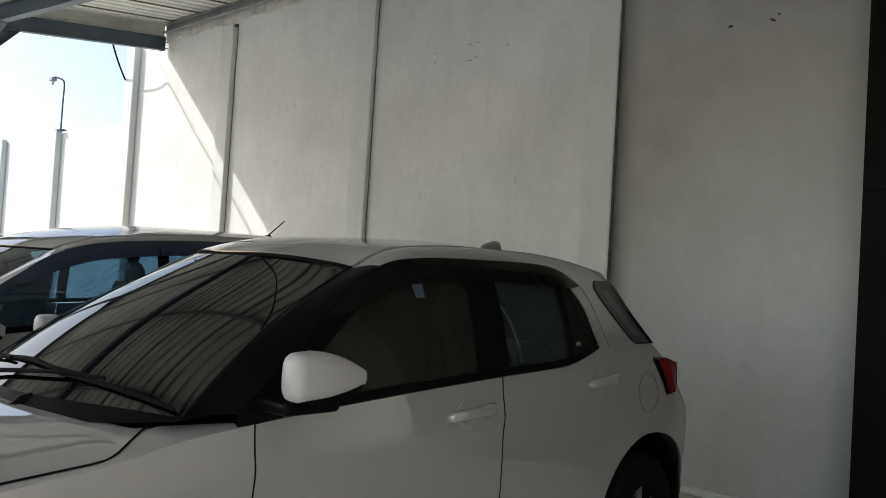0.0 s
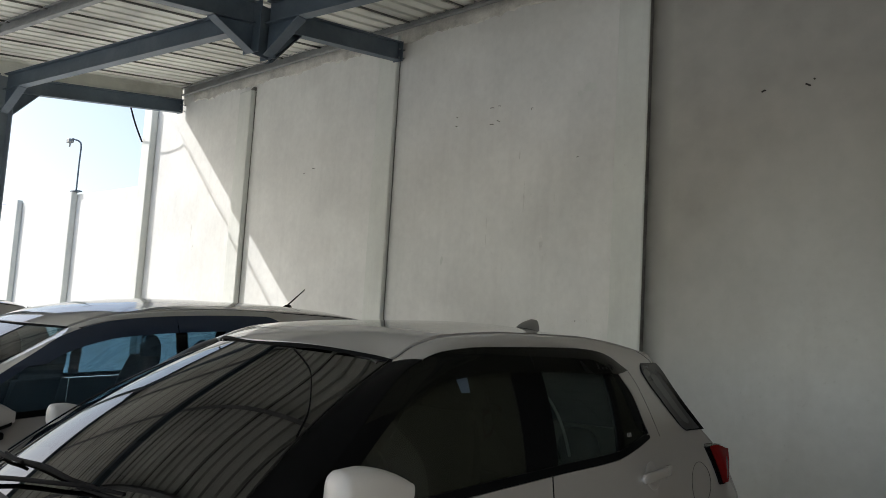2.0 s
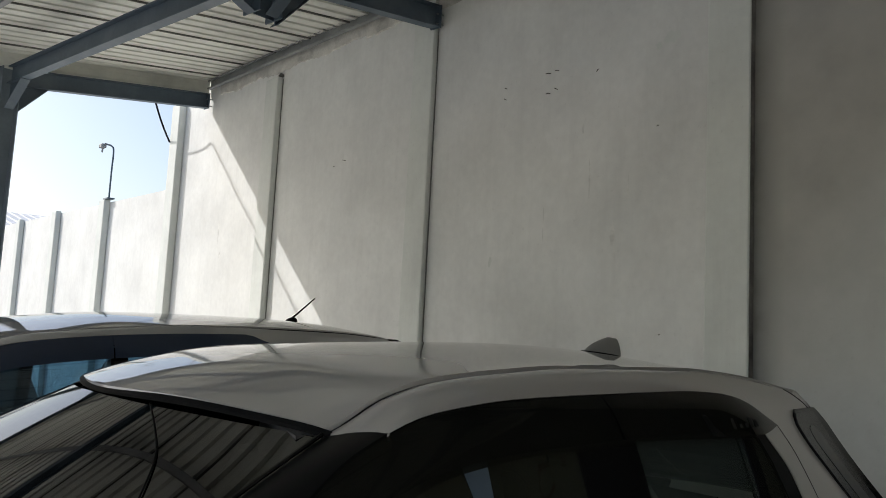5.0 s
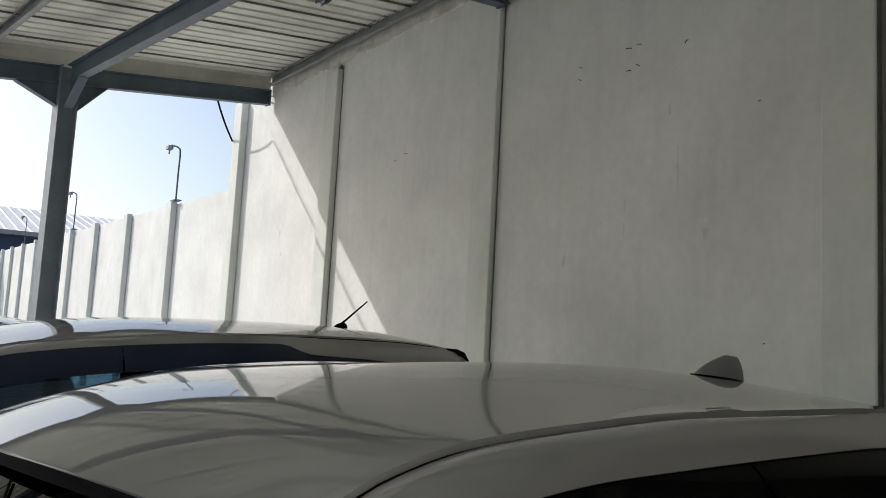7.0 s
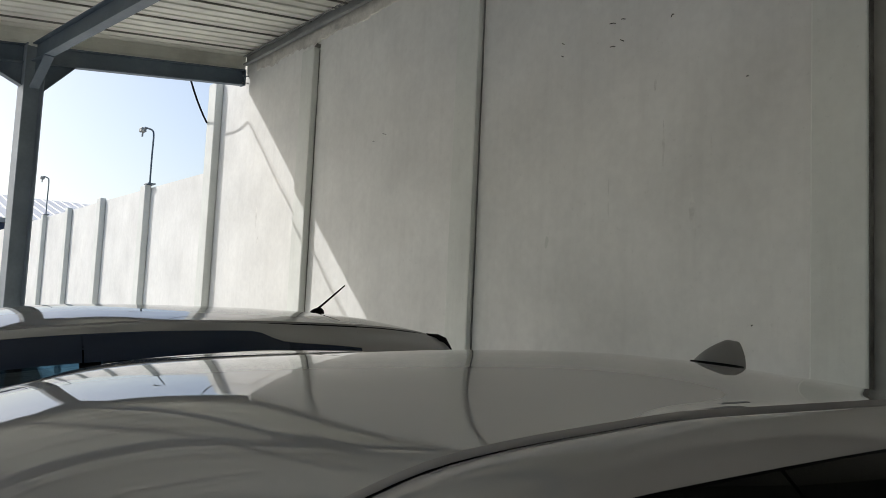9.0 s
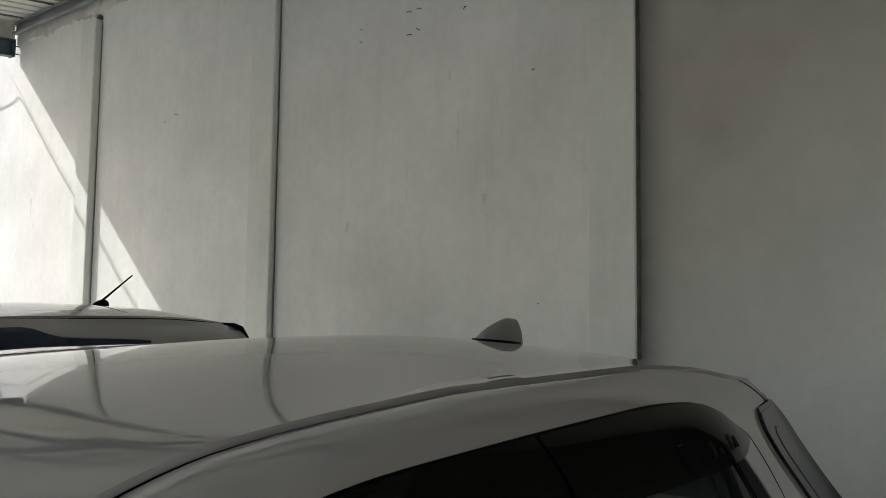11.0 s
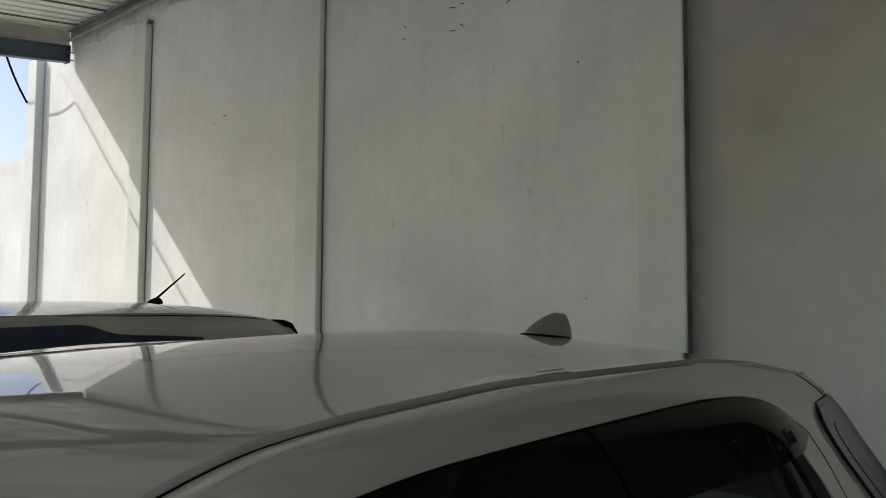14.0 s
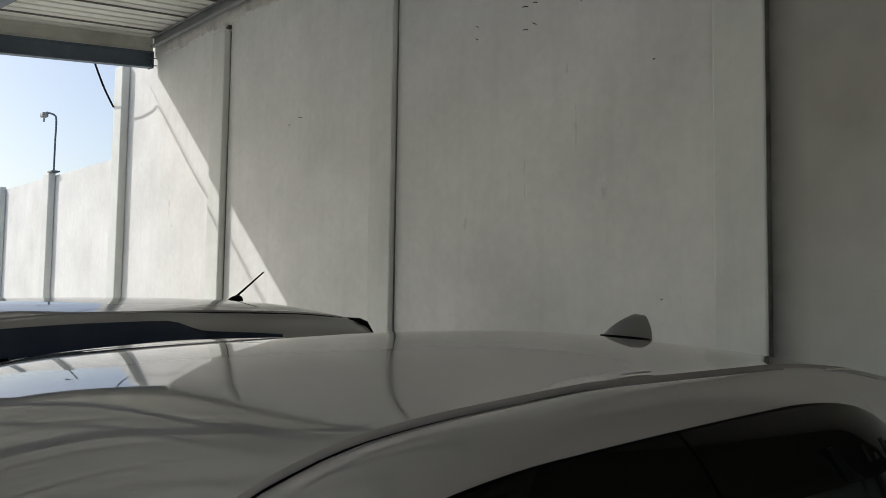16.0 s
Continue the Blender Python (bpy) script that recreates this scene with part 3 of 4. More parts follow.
        return (x0 + (x1 - x0) * math.sqrt(1 - (1 - t) ** 2), y, z)


    def rail_fn(u, v):
        y = ya + (yb - ya) * u
        zu = upper(y)
        if p["soft_rail"]:
            return shoulder(y, zd(y) - 0.006 + (zu - zd(y) + 0.006) * v)
        p0, p1 = Vector((dw(y) + 0.004, y, zd(y) - 0.006)), Vector(side(y, zu, 0.004))
        if u == 0:
            p1 = p1 + Vector((0, 0.03, 0))
        pm = Vector((p0.x + 0.72 * (p1.x - p0.x), y, p0.z + 0.010))
        bead = (1 - v) ** 2 * p0 + 2 * v * (1 - v) * pm + v * v * p1
        t = min(max((y - yb + 0.50) / 0.48, 0), 1)
        t = t * t * (3 - 2 * t)
        return bead.lerp(Vector(shoulder(y, zd(y) - 0.006 + (zu - zd(y) + 0.006) * v ** 1.3)), t)
    part("cant_rail", patch(rail_fn, 36, 8, (-0.01, 0, -0.006), mirror=True), PAINT, car, smooth=True)

    front_edge = curve_of(p["pillar_front"])

    def pillar_fn(u, v):
        ztop = zd(yb + (rear_y(zd(3.2)) - yb) * u) - 0.006
        z = ztop + (p["pillar_low"] - ztop) * v ** 1.3
        yf = front_edge(z)
        y = yf + (rear_y(z) - yf) * u
        return shoulder(y, min(z, zd(y) - 0.006))
    part("rear_pillar", patch(pillar_fn, 14, 22, (-0.012, 0, 0), mirror=True), PAINT, car, smooth=True)

    # black window band with panes set on it
    y0, y1 = p["band"]

    def band(ya_, yb_, lo, hi, out, nu=24, nv=8, inward=0.004):
        def fn(u, v):
            y = ya_ + (yb_ - ya_) * u
            a, b = lo(y), max(hi(y), lo(y) + 0.004)
            return side(y, a + (b - a) * v, out)
        return patch(fn, nu, nv, (-inward, 0, 0), mirror=True)
    part("belt_trim", band(y0, y1, lambda y: belt(y) - 0.002, lambda y: min(belt(y) + 0.028, upper(y)), 0.003, 34, 2), BLACK, car, smooth=True)
    panes = p["panes"]
    pane_top = curve_of(p["pane_top"]) if "pane_top" in p else (lambda y: upper(y) - p["header"])
    part("window_header", band(y0, y1, lambda y: max(min(pane_top(y), upper(y) - 0.01), belt(y) + 0.026), lambda y: upper(y), 0.001, 60, 3), p["band_mat"], car, smooth=True)
    for i, (a, b) in enumerate(panes):
        for s in (1, -1):
            def fn(u, v, a=a, b=b, s=s):
                y = a + (b - a) * u
                lo = belt(y) + 0.026
                hi = max(pane_top(y), lo + 0.003)
                x, yy, z = side(y, lo + (hi - lo) * v, -0.004)
                return (s * x, yy, z)
            part("side_window", patch(fn, 18, 8), glass[min(i, len(glass) - 1)], car, smooth=True)
    for (a0, a1), (b0, b1) in zip(panes, panes[1:]):
        part("window_pillar", band(a1 - 0.004, b0 + 0.004, lambda y: belt(y) + 0.02, lambda y: upper(y) - p["header"] + 0.01, 0.001, 3, 8), GLOSS_BLACK, car, smooth=True)
    part("window_pillar", band(panes[-1][1] - 0.004, y1, lambda y: belt(y) + 0.02, lambda y: upper(y) - 0.01, 0.001, 3, 8), GLOSS_BLACK, car, smooth=True)

    # weather shields along the window heads
    if "shield_top" in p:
        shield_top, shield_low = curve_of(p["shield_top"]), curve_of(p["shield_low"])
    for a, b in p["shields"]:
        for s in (1, -1):
            def fn(u, v, a=a, b=b, s=s):
                y = a + (b - a) * u
                depth = p["shield_depth"] * min(1.0, 0.03 + 5 * u if a < 1.5 else 1.0)
                zt = upper(y) - 0.002
                if "shield_top" in p and b > 2.4:
                    zt = shield_top(y) - 0.002
                    depth = max(zt - shield_low(y), 0.001)
                z = zt - depth * v
                out = 0.006 + 0.018 * math.sin(min(v * 1.7, 1.57)) * min(1.0, depth / p["shield_depth"])
                x, yy, z = side(y, z, out)
                return (s * x, yy, z)
            part("weather_shield", patch(fn, 32, 6, (0, 0, 0)), p["shield_mat"], car, "smoked plastic weather shield", smooth=True)

    # windscreen and front pillars
    wy, wz, wx, wb = p["screen"]          # foot of the glass at the centre, half width at the foot, bow
    def screen_edge(t):
        top = Vector((dw(front_y(1)) + 0.004, front_y(1) - 0.01, zd(front_y(1)) - 0.012))
        foot = Vector((wx, wy + wb, wz + p["screen_rise"]))
        p_ = foot.lerp(top, t)
        return p_ + Vector((0, -0.6, 0.8)) * (p["screen_bulge"] * math.sin(math.pi * t))

    def screen_fn(u, v):
        e = screen_edge(u)
        q = 2 * v - 1
        top_c = Vector((0, front_y(0) - 0.012, zc(front_y(0)) - 0.014))
        c = Vector((0, wy, wz)).lerp(top_c, u) + Vector((0, -0.6, 0.8)) * (p["screen_bulge"] * math.sin(math.pi * u))
        k = abs(q) ** p["screen_bow"]
        return (q * e.x, c.y + (e.y - c.y) * k, c.z + (e.z - c.z) * k)
    part("windscreen", patch(screen_fn, 40, 72), p["screen_glass"], car, smooth=True)

    def apillar_fn(u, v):
        e = screen_edge(u)
        y = p["band"][0] + (p["rail"][0] + 0.03 - p["band"][0]) * u
        d = Vector(side(y, upper(y), 0.002))
        m = (e + d) / 2 + Vector((1, 0, 1)) * p["pillar_bulge"]
        return (1 - v) ** 2 * e + 2 * v * (1 - v) * m + v * v * d
    part("front_pillar", patch(apillar_fn, 18, 6, (-0.01, 0, -0.004), mirror=True), p["pillar_mat"], car, smooth=True)

    # lower body panels with narrow gaps and arched wheel cut-outs
    r_arch = p["arch"]
    axles = p["axles"]

    def low_z(y):
        z = 0.24
        for a in axles:
            if abs(y - a) < r_arch:
                z = max(z, 0.345 + math.sqrt(r_arch ** 2 - (y - a) ** 2))
        return z

    def lower_fn(ya_, yb_, top):
        def fn(u, v):
            y = ya_ + (yb_ - ya_) * u
            z = low_z(y) + (top(y) - low_z(y)) * v
            flare = 0.0
            for a in axles:
                d = math.hypot(y - a, z - 0.345)
                flare = max(flare, 0.022 * math.exp(-((d - r_arch) / 0.07) ** 2))
            crease = 0.010 * math.exp(-((z - (0.90 + 0.05 * (y - 1.5))) / 0.05) ** 2)
            return side(y, z, flare + crease)
        return fn
    sills = lambda y: belt(y) - 0.006
    for nm, a, b in p["panels"]:
        for s in (1, -1):
            f0 = lower_fn(a + 0.003, b - 0.003, sills)
            ob = part(nm, patch(lambda u, v, f0=f0, s=s: (s * f0(u, v)[0], f0(u, v)[1], f0(u, v)[2]), 26, 22, (-0.012 * s, 0, 0)), PAINT, car, smooth=True)
            if "door" in nm and s > 0:
                hy, hz = p["handles"][nm]
                add_handle(ob, W, hy, hz)
    # rear quarter, wrapping to the tail
    qa = p["quarter"]

    def quarter_fn(u, v):
        zt = p["pillar_low"] + 0.002
        y = qa - 0.004 + (rear_y(0.24 + (zt - 0.24) * v) - qa) * u
        zz = low_z(y) + (zt - low_z(y)) * v
        y = qa - 0.004 + (rear_y(zz) - qa + 0.004) * u
        flare = 0.0
        for a in axles:
            d = math.hypot(y - a, zz - 0.345)
            flare = max(flare, 0.022 * math.exp(-((d - r_arch) / 0.07) ** 2))
        t = min(max((y - qa) / 0.45, 0), 1)
        crease = 0.010 * math.exp(-((zz - (0.90 + 0.05 * (y - 1.5))) / 0.05) ** 2) * (1 - t * t * (3 - 2 * t))
        return side(y, zz, flare + crease)
    part("rear_quarter", patch(quarter_fn, 30, 26, (-0.012, 0, 0), mirror=True), PAINT, car, smooth=True)

    # front bumper, wrapping round the nose
    ys, yn, zn = p["panels"][0][1], p["nose_tip"], p["nose_top"]

    def nose_fn(u, v):
        a = math.pi * u
        c, s_ = math.cos(a), math.sin(a)
        z = 0.24 + (zn + (belt(ys) - 0.006 - zn) * c * c - 0.24) * v
        y = ys - (ys - yn) * s_ ** 0.55 + 0.22 * max(0.0, z - 0.62) ** 2 * s_
        return (W(ys, z) * math.copysign(abs(c) ** 0.45, c), y, z)
    part("front_bumper", patch(nose_fn, 48, 16, (0, 0.012, 0)), PAINT, car, smooth=True)

    # tailgate and rear bumper across the back
    def tail_fn(za, zb_):
        def fn(u, v):
            q = 2 * u - 1
            z = za + (zb_ - za) * v
            y = rear_y(z)
            w = W(y, z) + 0.004
            return (q * w, y + p["tail_bulge"] * (1 - q * q) ** 0.8, z)
        return fn
    part("rear_bumper", patch(tail_fn(0.30, 0.80), 20, 10, (0, -0.012, 0)), PAINT, car, smooth=True)
    part("tailgate", patch(tail_fn(0.805, p["tail_top"]), 20, 14, (0, -0.012, 0)), PAINT, car, smooth=True)
    part("rear_window", patch(lambda u, v: Vector(tail_fn(p["tail_top"] - 0.012, zd(p["roof_rear"]) - 0.02)(u, v)) - Vector((0, 0.016, 0)), 20, 8), GLASS, car, smooth=True)
    return car, W, dict(zc=zc, zd=zd, dw=dw, belt=belt, upper=upper, roof_z=roof_z, rear=rear_y, side=side, shoulder=shoulder, screen=screen_fn, screen_edge=screen_edge, low_z=low_z, sills=sills)


def add_handle(door, W, y, z):
    """A body-coloured pull with a stepped keyhole end, over a round hollow in the door skin."""
    stations = [(-0.128, 0.012, 0.006, 0.010), (-0.118, 0.020, 0.017, 0.020), (-0.07, 0.026, 0.020, 0.021), (0.0, 0.028, 0.019, 0.020), (0.062, 0.026, 0.019, 0.020),
                (0.066, 0.026, 0.023, 0.024), (0.112, 0.022, 0.022, 0.023), (0.124, 0.014, 0.010, 0.014)]
    bm = bmesh.new()
    rings = []
    for dy, out, up, down in stations:
        yy, zz = y + dy, z + 0.06 * dy
        w = W(yy, zz) + 0.006
        ring = []
        for k in range(14):
            a = 2 * math.pi * k / 14
            c, d = math.copysign(abs(math.cos(a)) ** 0.6, math.cos(a)), math.copysign(abs(math.sin(a)) ** 0.6, math.sin(a))
            ring.append(bm.verts.new((w + out * (0.5 + 0.5 * c), yy, zz + (up if d > 0 else down) * d)))
        rings.append(ring)
    for a, b in zip(rings, rings[1:]):
        for k in range(14):
            bm.faces.new((a[k], a[(k + 1) % 14], b[(k + 1) % 14], b[k]))
    bm.faces.new(rings[0]), bm.faces.new(rings[-1])
    part("door_handle", bm, PAINT, door, smooth=True, bevel=0.002)

    def cup(u, v):
        a, r = 2 * math.pi * u, v
        yy, zz = y - 0.035 + 0.056 * r * math.cos(a), z - 0.004 + 0.054 * r * math.sin(a)
        crease = 0.010 * math.exp(-((zz - (0.90 + 0.05 * (yy - 1.5))) / 0.05) ** 2)
        return (W(yy, zz) + crease + 0.0045 - 0.004 * math.exp(-((r - 1) / 0.12) ** 2) - 0.0035 * math.cos(math.pi * r), yy, zz)
    part("handle_cup", patch(cup, 28, 10), PAINT, door, smooth=True)
    # thin darker line drawn for the shading round the hollow
    part("cup_rim", tube([cup(k / 36, 1.0) for k in range(37)], 0.0011, 5), SHADE_JOINT_GREY, door, smooth=True)
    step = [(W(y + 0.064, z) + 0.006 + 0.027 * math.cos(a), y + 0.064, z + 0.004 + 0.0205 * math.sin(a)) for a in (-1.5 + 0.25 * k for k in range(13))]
    part("handle_joint", tube(step, 0.0011, 5), SHADE_JOINT_GREY, door, smooth=True)


def add_wheel(car, x, y, r=0.325, w=0.20):
    wheel = empty("wheel", (x, y, r), "", "")
    wheel.parent = car
    for key in list(wheel.keys()):
        del wheel[key]
    prof = [(r * 0.54, -w / 2), (r * 0.9, -w / 2), (r * 0.985, -w / 2 + 0.03), (r, -0.03), (r, 0.03), (r * 0.985, w / 2 - 0.03), (r * 0.9, w / 2), (r * 0.54, w / 2)]
    n = 40
    bm = bmesh.new()
    rings = [[bm.verts.new((b, a * math.cos(t), a * math.sin(t))) for a, b in prof] for t in (2 * math.pi * k / n for k in range(n))]
    for k in range(n):
        a, b = rings[k], rings[(k + 1) % n]
        for i in range(len(prof)):
            j = (i + 1) % len(prof)
            bm.faces.new((a[i], a[j], b[j], b[i]))
    part("tyre", bm, RUBBER, wheel, smooth=True)
    bm = bmesh.new()
    s = 1 if x > 0 else -1
    for k in range(5):
        m = Matrix.Rotation(2 * math.pi * k / 5, 4, "X")
        add_box(bm, (s * (w / 2 - 0.05), -0.03, 0.04), (s * (w / 2 - 0.025), 0.03, r * 0.62), m)
    hub = bmesh.ops.create_cone(bm, cap_ends=True, segments=24, radius1=0.06, radius2=0.05, depth=0.05)["verts"]
    bmesh.ops.transform(bm, matrix=Matrix.Translation((s * (w / 2 - 0.03), 0, 0)) @ Matrix.Rotation(s * math.pi / 2, 4, "Y"), verts=hub)
    rim = [[bm.verts.new((s * xx, a * math.cos(t), a * math.sin(t))) for a, xx in ((r * 0.54, w / 2 - 0.01), (r * 0.56, w / 2 - 0.03), (r * 0.6, -w / 2))] for t in (2 * math.pi * k / n for k in range(n))]
    for k in range(n):
        a, b = rim[k], rim[(k + 1) % n]
        for i in range(2):
            bm.faces.new((a[i], a[i + 1], b[i + 1], b[i]))
    part("rim", bm, ALLOY, wheel, smooth=True)


def add_seats(car, rows, zseat, mat, cover=None):
    for y in rows:
        for x in (-0.36, 0.36):
            def fn(u, v, x=x, y=y):
                a = 2 * math.pi * u
                t = v
                wx = 0.24 * (1 - 0.45 * t ** 3)
                cz = zseat + 0.66 * t
                cy = y + 0.20 * t
                return (x + wx * math.copysign(abs(math.cos(a)) ** 0.6, math.cos(a)), cy + 0.07 * math.copysign(abs(math.sin(a)) ** 0.6, math.sin(a)), cz)
            part("seat_back", patch(fn, 24, 10), mat, car, smooth=True)
            bm = bmesh.new()
            bmesh.ops.create_uvsphere(bm, u_segments=16, v_segments=10, radius=1)
            for v in bm.verts:
                c = v.co.copy()
                v.co = (x + 0.11 * math.copysign(abs(c.x) ** 0.6, c.x) * (1 - 0.2 * c.z), y + 0.23 + 0.05 * c.y, zseat + 0.70 + 0.10 * math.copysign(abs(c.z) ** 0.8, c.z))
            part("headrest", bm, cover or mat, car, smooth=True)
        part("seat_cushion", box((-0.62, y - 0.45, zseat - 0.18), (0.62, y + 0.02, zseat + 0.02)), mat, car, bevel=0.05)


def mirror_part(car, s, base, size, cap_mat):
    """A folded door mirror: a capped shell lying along the door, tapering to the rear, on a black arm."""
    bx, by, bz = base
    length, thick, tall = size

    def shell(u, v):
        a = 2 * math.pi * v
        t = min(max((u - 0.02) / 0.96, 0), 1)
        k = (1 - (1 - min(t / 0.10, 1)) ** 2) ** 0.5 * (1 - 0.78 * max(0, (t - 0.30) / 0.70) ** 1.6) if t < 0.995 else 0.25
        k = max(k, 0.02)
        c, d = math.cos(a), math.sin(a)
        zc_ = bz - 0.02 * max(0, t - 0.3) + 0.006 * math.sin(math.pi * t)
        return (s * (bx + 0.5 * thick * k * math.copysign(abs(c) ** 0.7, c) + 0.03 * (1 - t)), by + length * t,
                zc_ + 0.5 * tall * k ** 0.8 * math.copysign(abs(d) ** 0.62, d))
    bm = patch(shell, 26, 28)
    bmesh.ops.remove_doubles(bm, verts=bm.verts, dist=1e-5)
    bmesh.ops.holes_fill(bm, edges=[e for e in bm.edges if e.is_boundary], sides=60)
    m = part("door_mirror", bm, cap_mat, car, smooth=True)
    x0, x1 = sorted((s * (bx - 0.15), s * (bx - 0.01)))
    arm = bmesh.new()
    add_box(arm, (x0, by + 0.03, bz - tall * 0.5 - 0.046), (x1, by + 0.22, bz - tall * 0.5 - 0.010))
    part("mirror_arm", arm, BLACK, m, "black mirror foot", bevel=0.012)

    def under(u, v):
        t = 0.35 + 0.6 * u
        k = (1 - 0.78 * max(0, (t - 0.30) / 0.70) ** 1.6)
        return (s * (bx + 0.45 * thick * k * (2 * v - 1)), by + length * t, bz - 0.02 * max(0, t - 0.3) - 0.5 * tall * k ** 0.8 - 0.006 - 0.008 * math.sin(math.pi * v))
    part("mirror_underside", patch(under, 10, 6, (0, 0, 0.022)), BLACK, m, smooth=True)
    return m


SUV = dict(
    groove_mat=BLACK, groove_end=2.66, tail_bulge=0.04, pillar_bulge=0.012, band_mat=BLACK, soft_rail=False,
    half=[(0.2, 0.72), (0.45, 0.755), (0.75, 0.765), (0.95, 0.757), (1.05, 0.748), (1.18, 0.73), (1.30, 0.698), (1.437, 0.645), (1.5, 0.615), (1.56, 0.56)],
    rear_in=(2.5, 0.8, 0.085), taper=(0.9, 0.5, 0.2), corner=3.52, nose=0.55,
    crest=(1.5978, 0.0056, -0.0978, -0.091, 0.0463, 0.1259), crest_end=3.0, crown=(0.0466, 0.0354, -0.013, -0.0625), crown_form=(1.2, -0.38), edge=14,
    ditch=[(1.36, 1.40), (1.50, 1.448), (1.55, 1.462), (1.65, 1.514), (1.75, 1.541), (1.9, 1.556), (2.1, 1.566), (2.5, 1.566), (2.75, 1.553), (3.22, 1.49), (3.5, 1.45)],
    ditch_x=[(1.3, 0.50), (1.5, 0.515), (2.0, 0.53), (2.5, 0.532), (3.0, 0.525), (3.5, 0.51)],
    roof_front=1.36, roof_bow=0.185, roof_rear=3.15,
    belt=[(0.0, 0.87), (0.41, 0.925), (0.66, 0.953), (0.82, 0.985), (0.98, 1.003), (1.44, 1.040), (2.13, 1.080), (2.55, 1.100), (2.70, 1.126), (2.80, 1.150), (2.85, 1.163)],
    upper=[(0.98, 1.03), (1.2, 1.21), (1.4, 1.375), (1.52, 1.447), (1.68, 1.494), (1.9, 1.512), (2.4, 1.519), (2.576, 1.511), (2.64, 1.487), (2.70, 1.440), (2.783, 1.333), (2.827, 1.219), (2.85, 1.174)],
    rear=[(0.2, 3.70), (0.45, 3.84), (0.70, 3.81), (0.80, 3.74), (0.915, 3.60), (1.10, 3.46), (1.167, 3.38), (1.30, 3.265), (1.45, 3.155), (1.52, 3.10)],
    rail=(1.545, 2.70), pillar_front=[(1.15, 2.851), (1.174, 2.848), (1.219, 2.825), (1.333, 2.781), (1.440, 2.698), (1.47, 2.695), (1.56, 2.695)], pillar_low=1.17, band=(0.99, 2.85), header=0.085,
    pane_top=[(0.98, 0.945), (1.2, 1.125), (1.4, 1.29), (1.52, 1.362), (1.68, 1.409), (1.9, 1.427), (2.4, 1.434), (2.58, 1.430), (2.650, 1.420), (2.70, 1.345), (2.734, 1.252), (2.77, 1.205), (2.81, 1.18)],
    panes=[(1.10, 1.995), (2.165, 2.583), (2.618, 2.806)],
    shields=[(1.30, 2.105), (2.112, 2.802)], shield_depth=0.085, shield_mat=SMOKE,
    shield_top=[(2.1, 1.516), (2.35, 1.519), (2.5, 1.5175), (2.59, 1.510), (2.66, 1.494), (2.74, 1.461), (2.803, 1.435)],
    shield_low=[(2.1, 1.433), (2.3, 1.428), (2.5, 1.423), (2.66, 1.422), (2.74, 1.427), (2.803, 1.4345)],
    screen=(0.57, 0.985, 0.72, 0.27), screen_rise=0.045, screen_bow=2.2, screen_bulge=0.035, screen_glass=SCREEN, pillar_mat=BLACK,
    arch=0.405, axles=(0.665, 3.235),
    panels=[("front_wing", 0.10, 1.045), ("front_door", 1.045, 2.135), ("rear_door", 2.135, 2.85)],
    handles={"front_door": (1.956, 0.960), "rear_door": (2.85, 1.02)},
    quarter=2.85, tail_top=1.10, nose_tip=-0.36, nose_top=0.80,
)
XC = -2.05
suv, W1, f1 = build_car("compact_suv", (XC, 0, 0), SUV, "white compact SUV with black window band, parked tail to the wall", (GLASS, GLASS_R, GLASS))

# rear side glass beside the tailgate
corner_edge = curve_of([(1.16, 3.235), (1.182, 3.19), (1.20, 3.165), (1.30, 3.062), (1.395, 2.966), (1.43, 2.945), (1.452, 2.955), (1.475, 3.01)])


def qglass(u, v):
    z = 1.168 + 0.295 * v
    ya_ = corner_edge(z)
    return f1["shoulder"](ya_ + (f1["rear"](z) + 0.012 - ya_) * u, z, 0.010)


def raised(fn, out):
    return lambda u, v: tuple(Vector(fn(u, v)) + Vector((out, 0, 0)))
corner_window = part("rear_side_window", patch(qglass, 8, 24, (-0.006, 0, 0), mirror=True), GLOSS_BLACK, suv, "black glazed corner window", smooth=True)
part("pane", patch(raised(lambda u, v: qglass(0.02 + 0.76 * u, 0.02 + 0.955 * v), 0.0025), 8, 20, (-0.002, 0, 0), mirror=True), CORNER_GLASS, corner_window, "dark grey glass", smooth=True)


def strip_fn(u, v):
    w = (1 - abs(2 * v - 1) ** 8) ** 0.5
    return qglass(0.415 + 0.15 * w * (2 * u - 1), 0.10 + 0.76 * v)
part("glass_strip", patch(raised(strip_fn, 0.004), 4, 30, (-0.001, 0, 0), mirror=True), STRIP_GLASS, corner_window, "paler strip in the glass", smooth=True)


def lamp_fn(u, v):
    z = 1.090 - 0.165 * v + 0.012 * (1 - v) * math.sin(math.pi * min(1.0, u * 1.2)) - 0.018 * u * (1 - v)
    y = 3.392 + 0.072 * v + (0.188 - 0.135 * v) * u
    return f1["side"](y, z, 0.014 + 0.010 * math.sin(math.pi * v) * math.sin(math.pi * min(u + 0.1, 1)))
lamp = part("tail_lamp", patch(lamp_fn, 10, 12, (-0.03, 0, 0), mirror=True), RED_LENS, suv, "red tail lamp", smooth=True)


def lamp_wedge(u, v):
    z = 1.092 - 0.172 * u
    return f1["side"](3.350 + 0.086 * u + (0.050 + 0.004 * u) * v, z, 0.012)
part("lamp_housing", patch(lamp_wedge, 8, 2, (-0.008, 0, 0), mirror=True), GLOSS_BLACK, lamp, "black lamp housing", smooth=True)
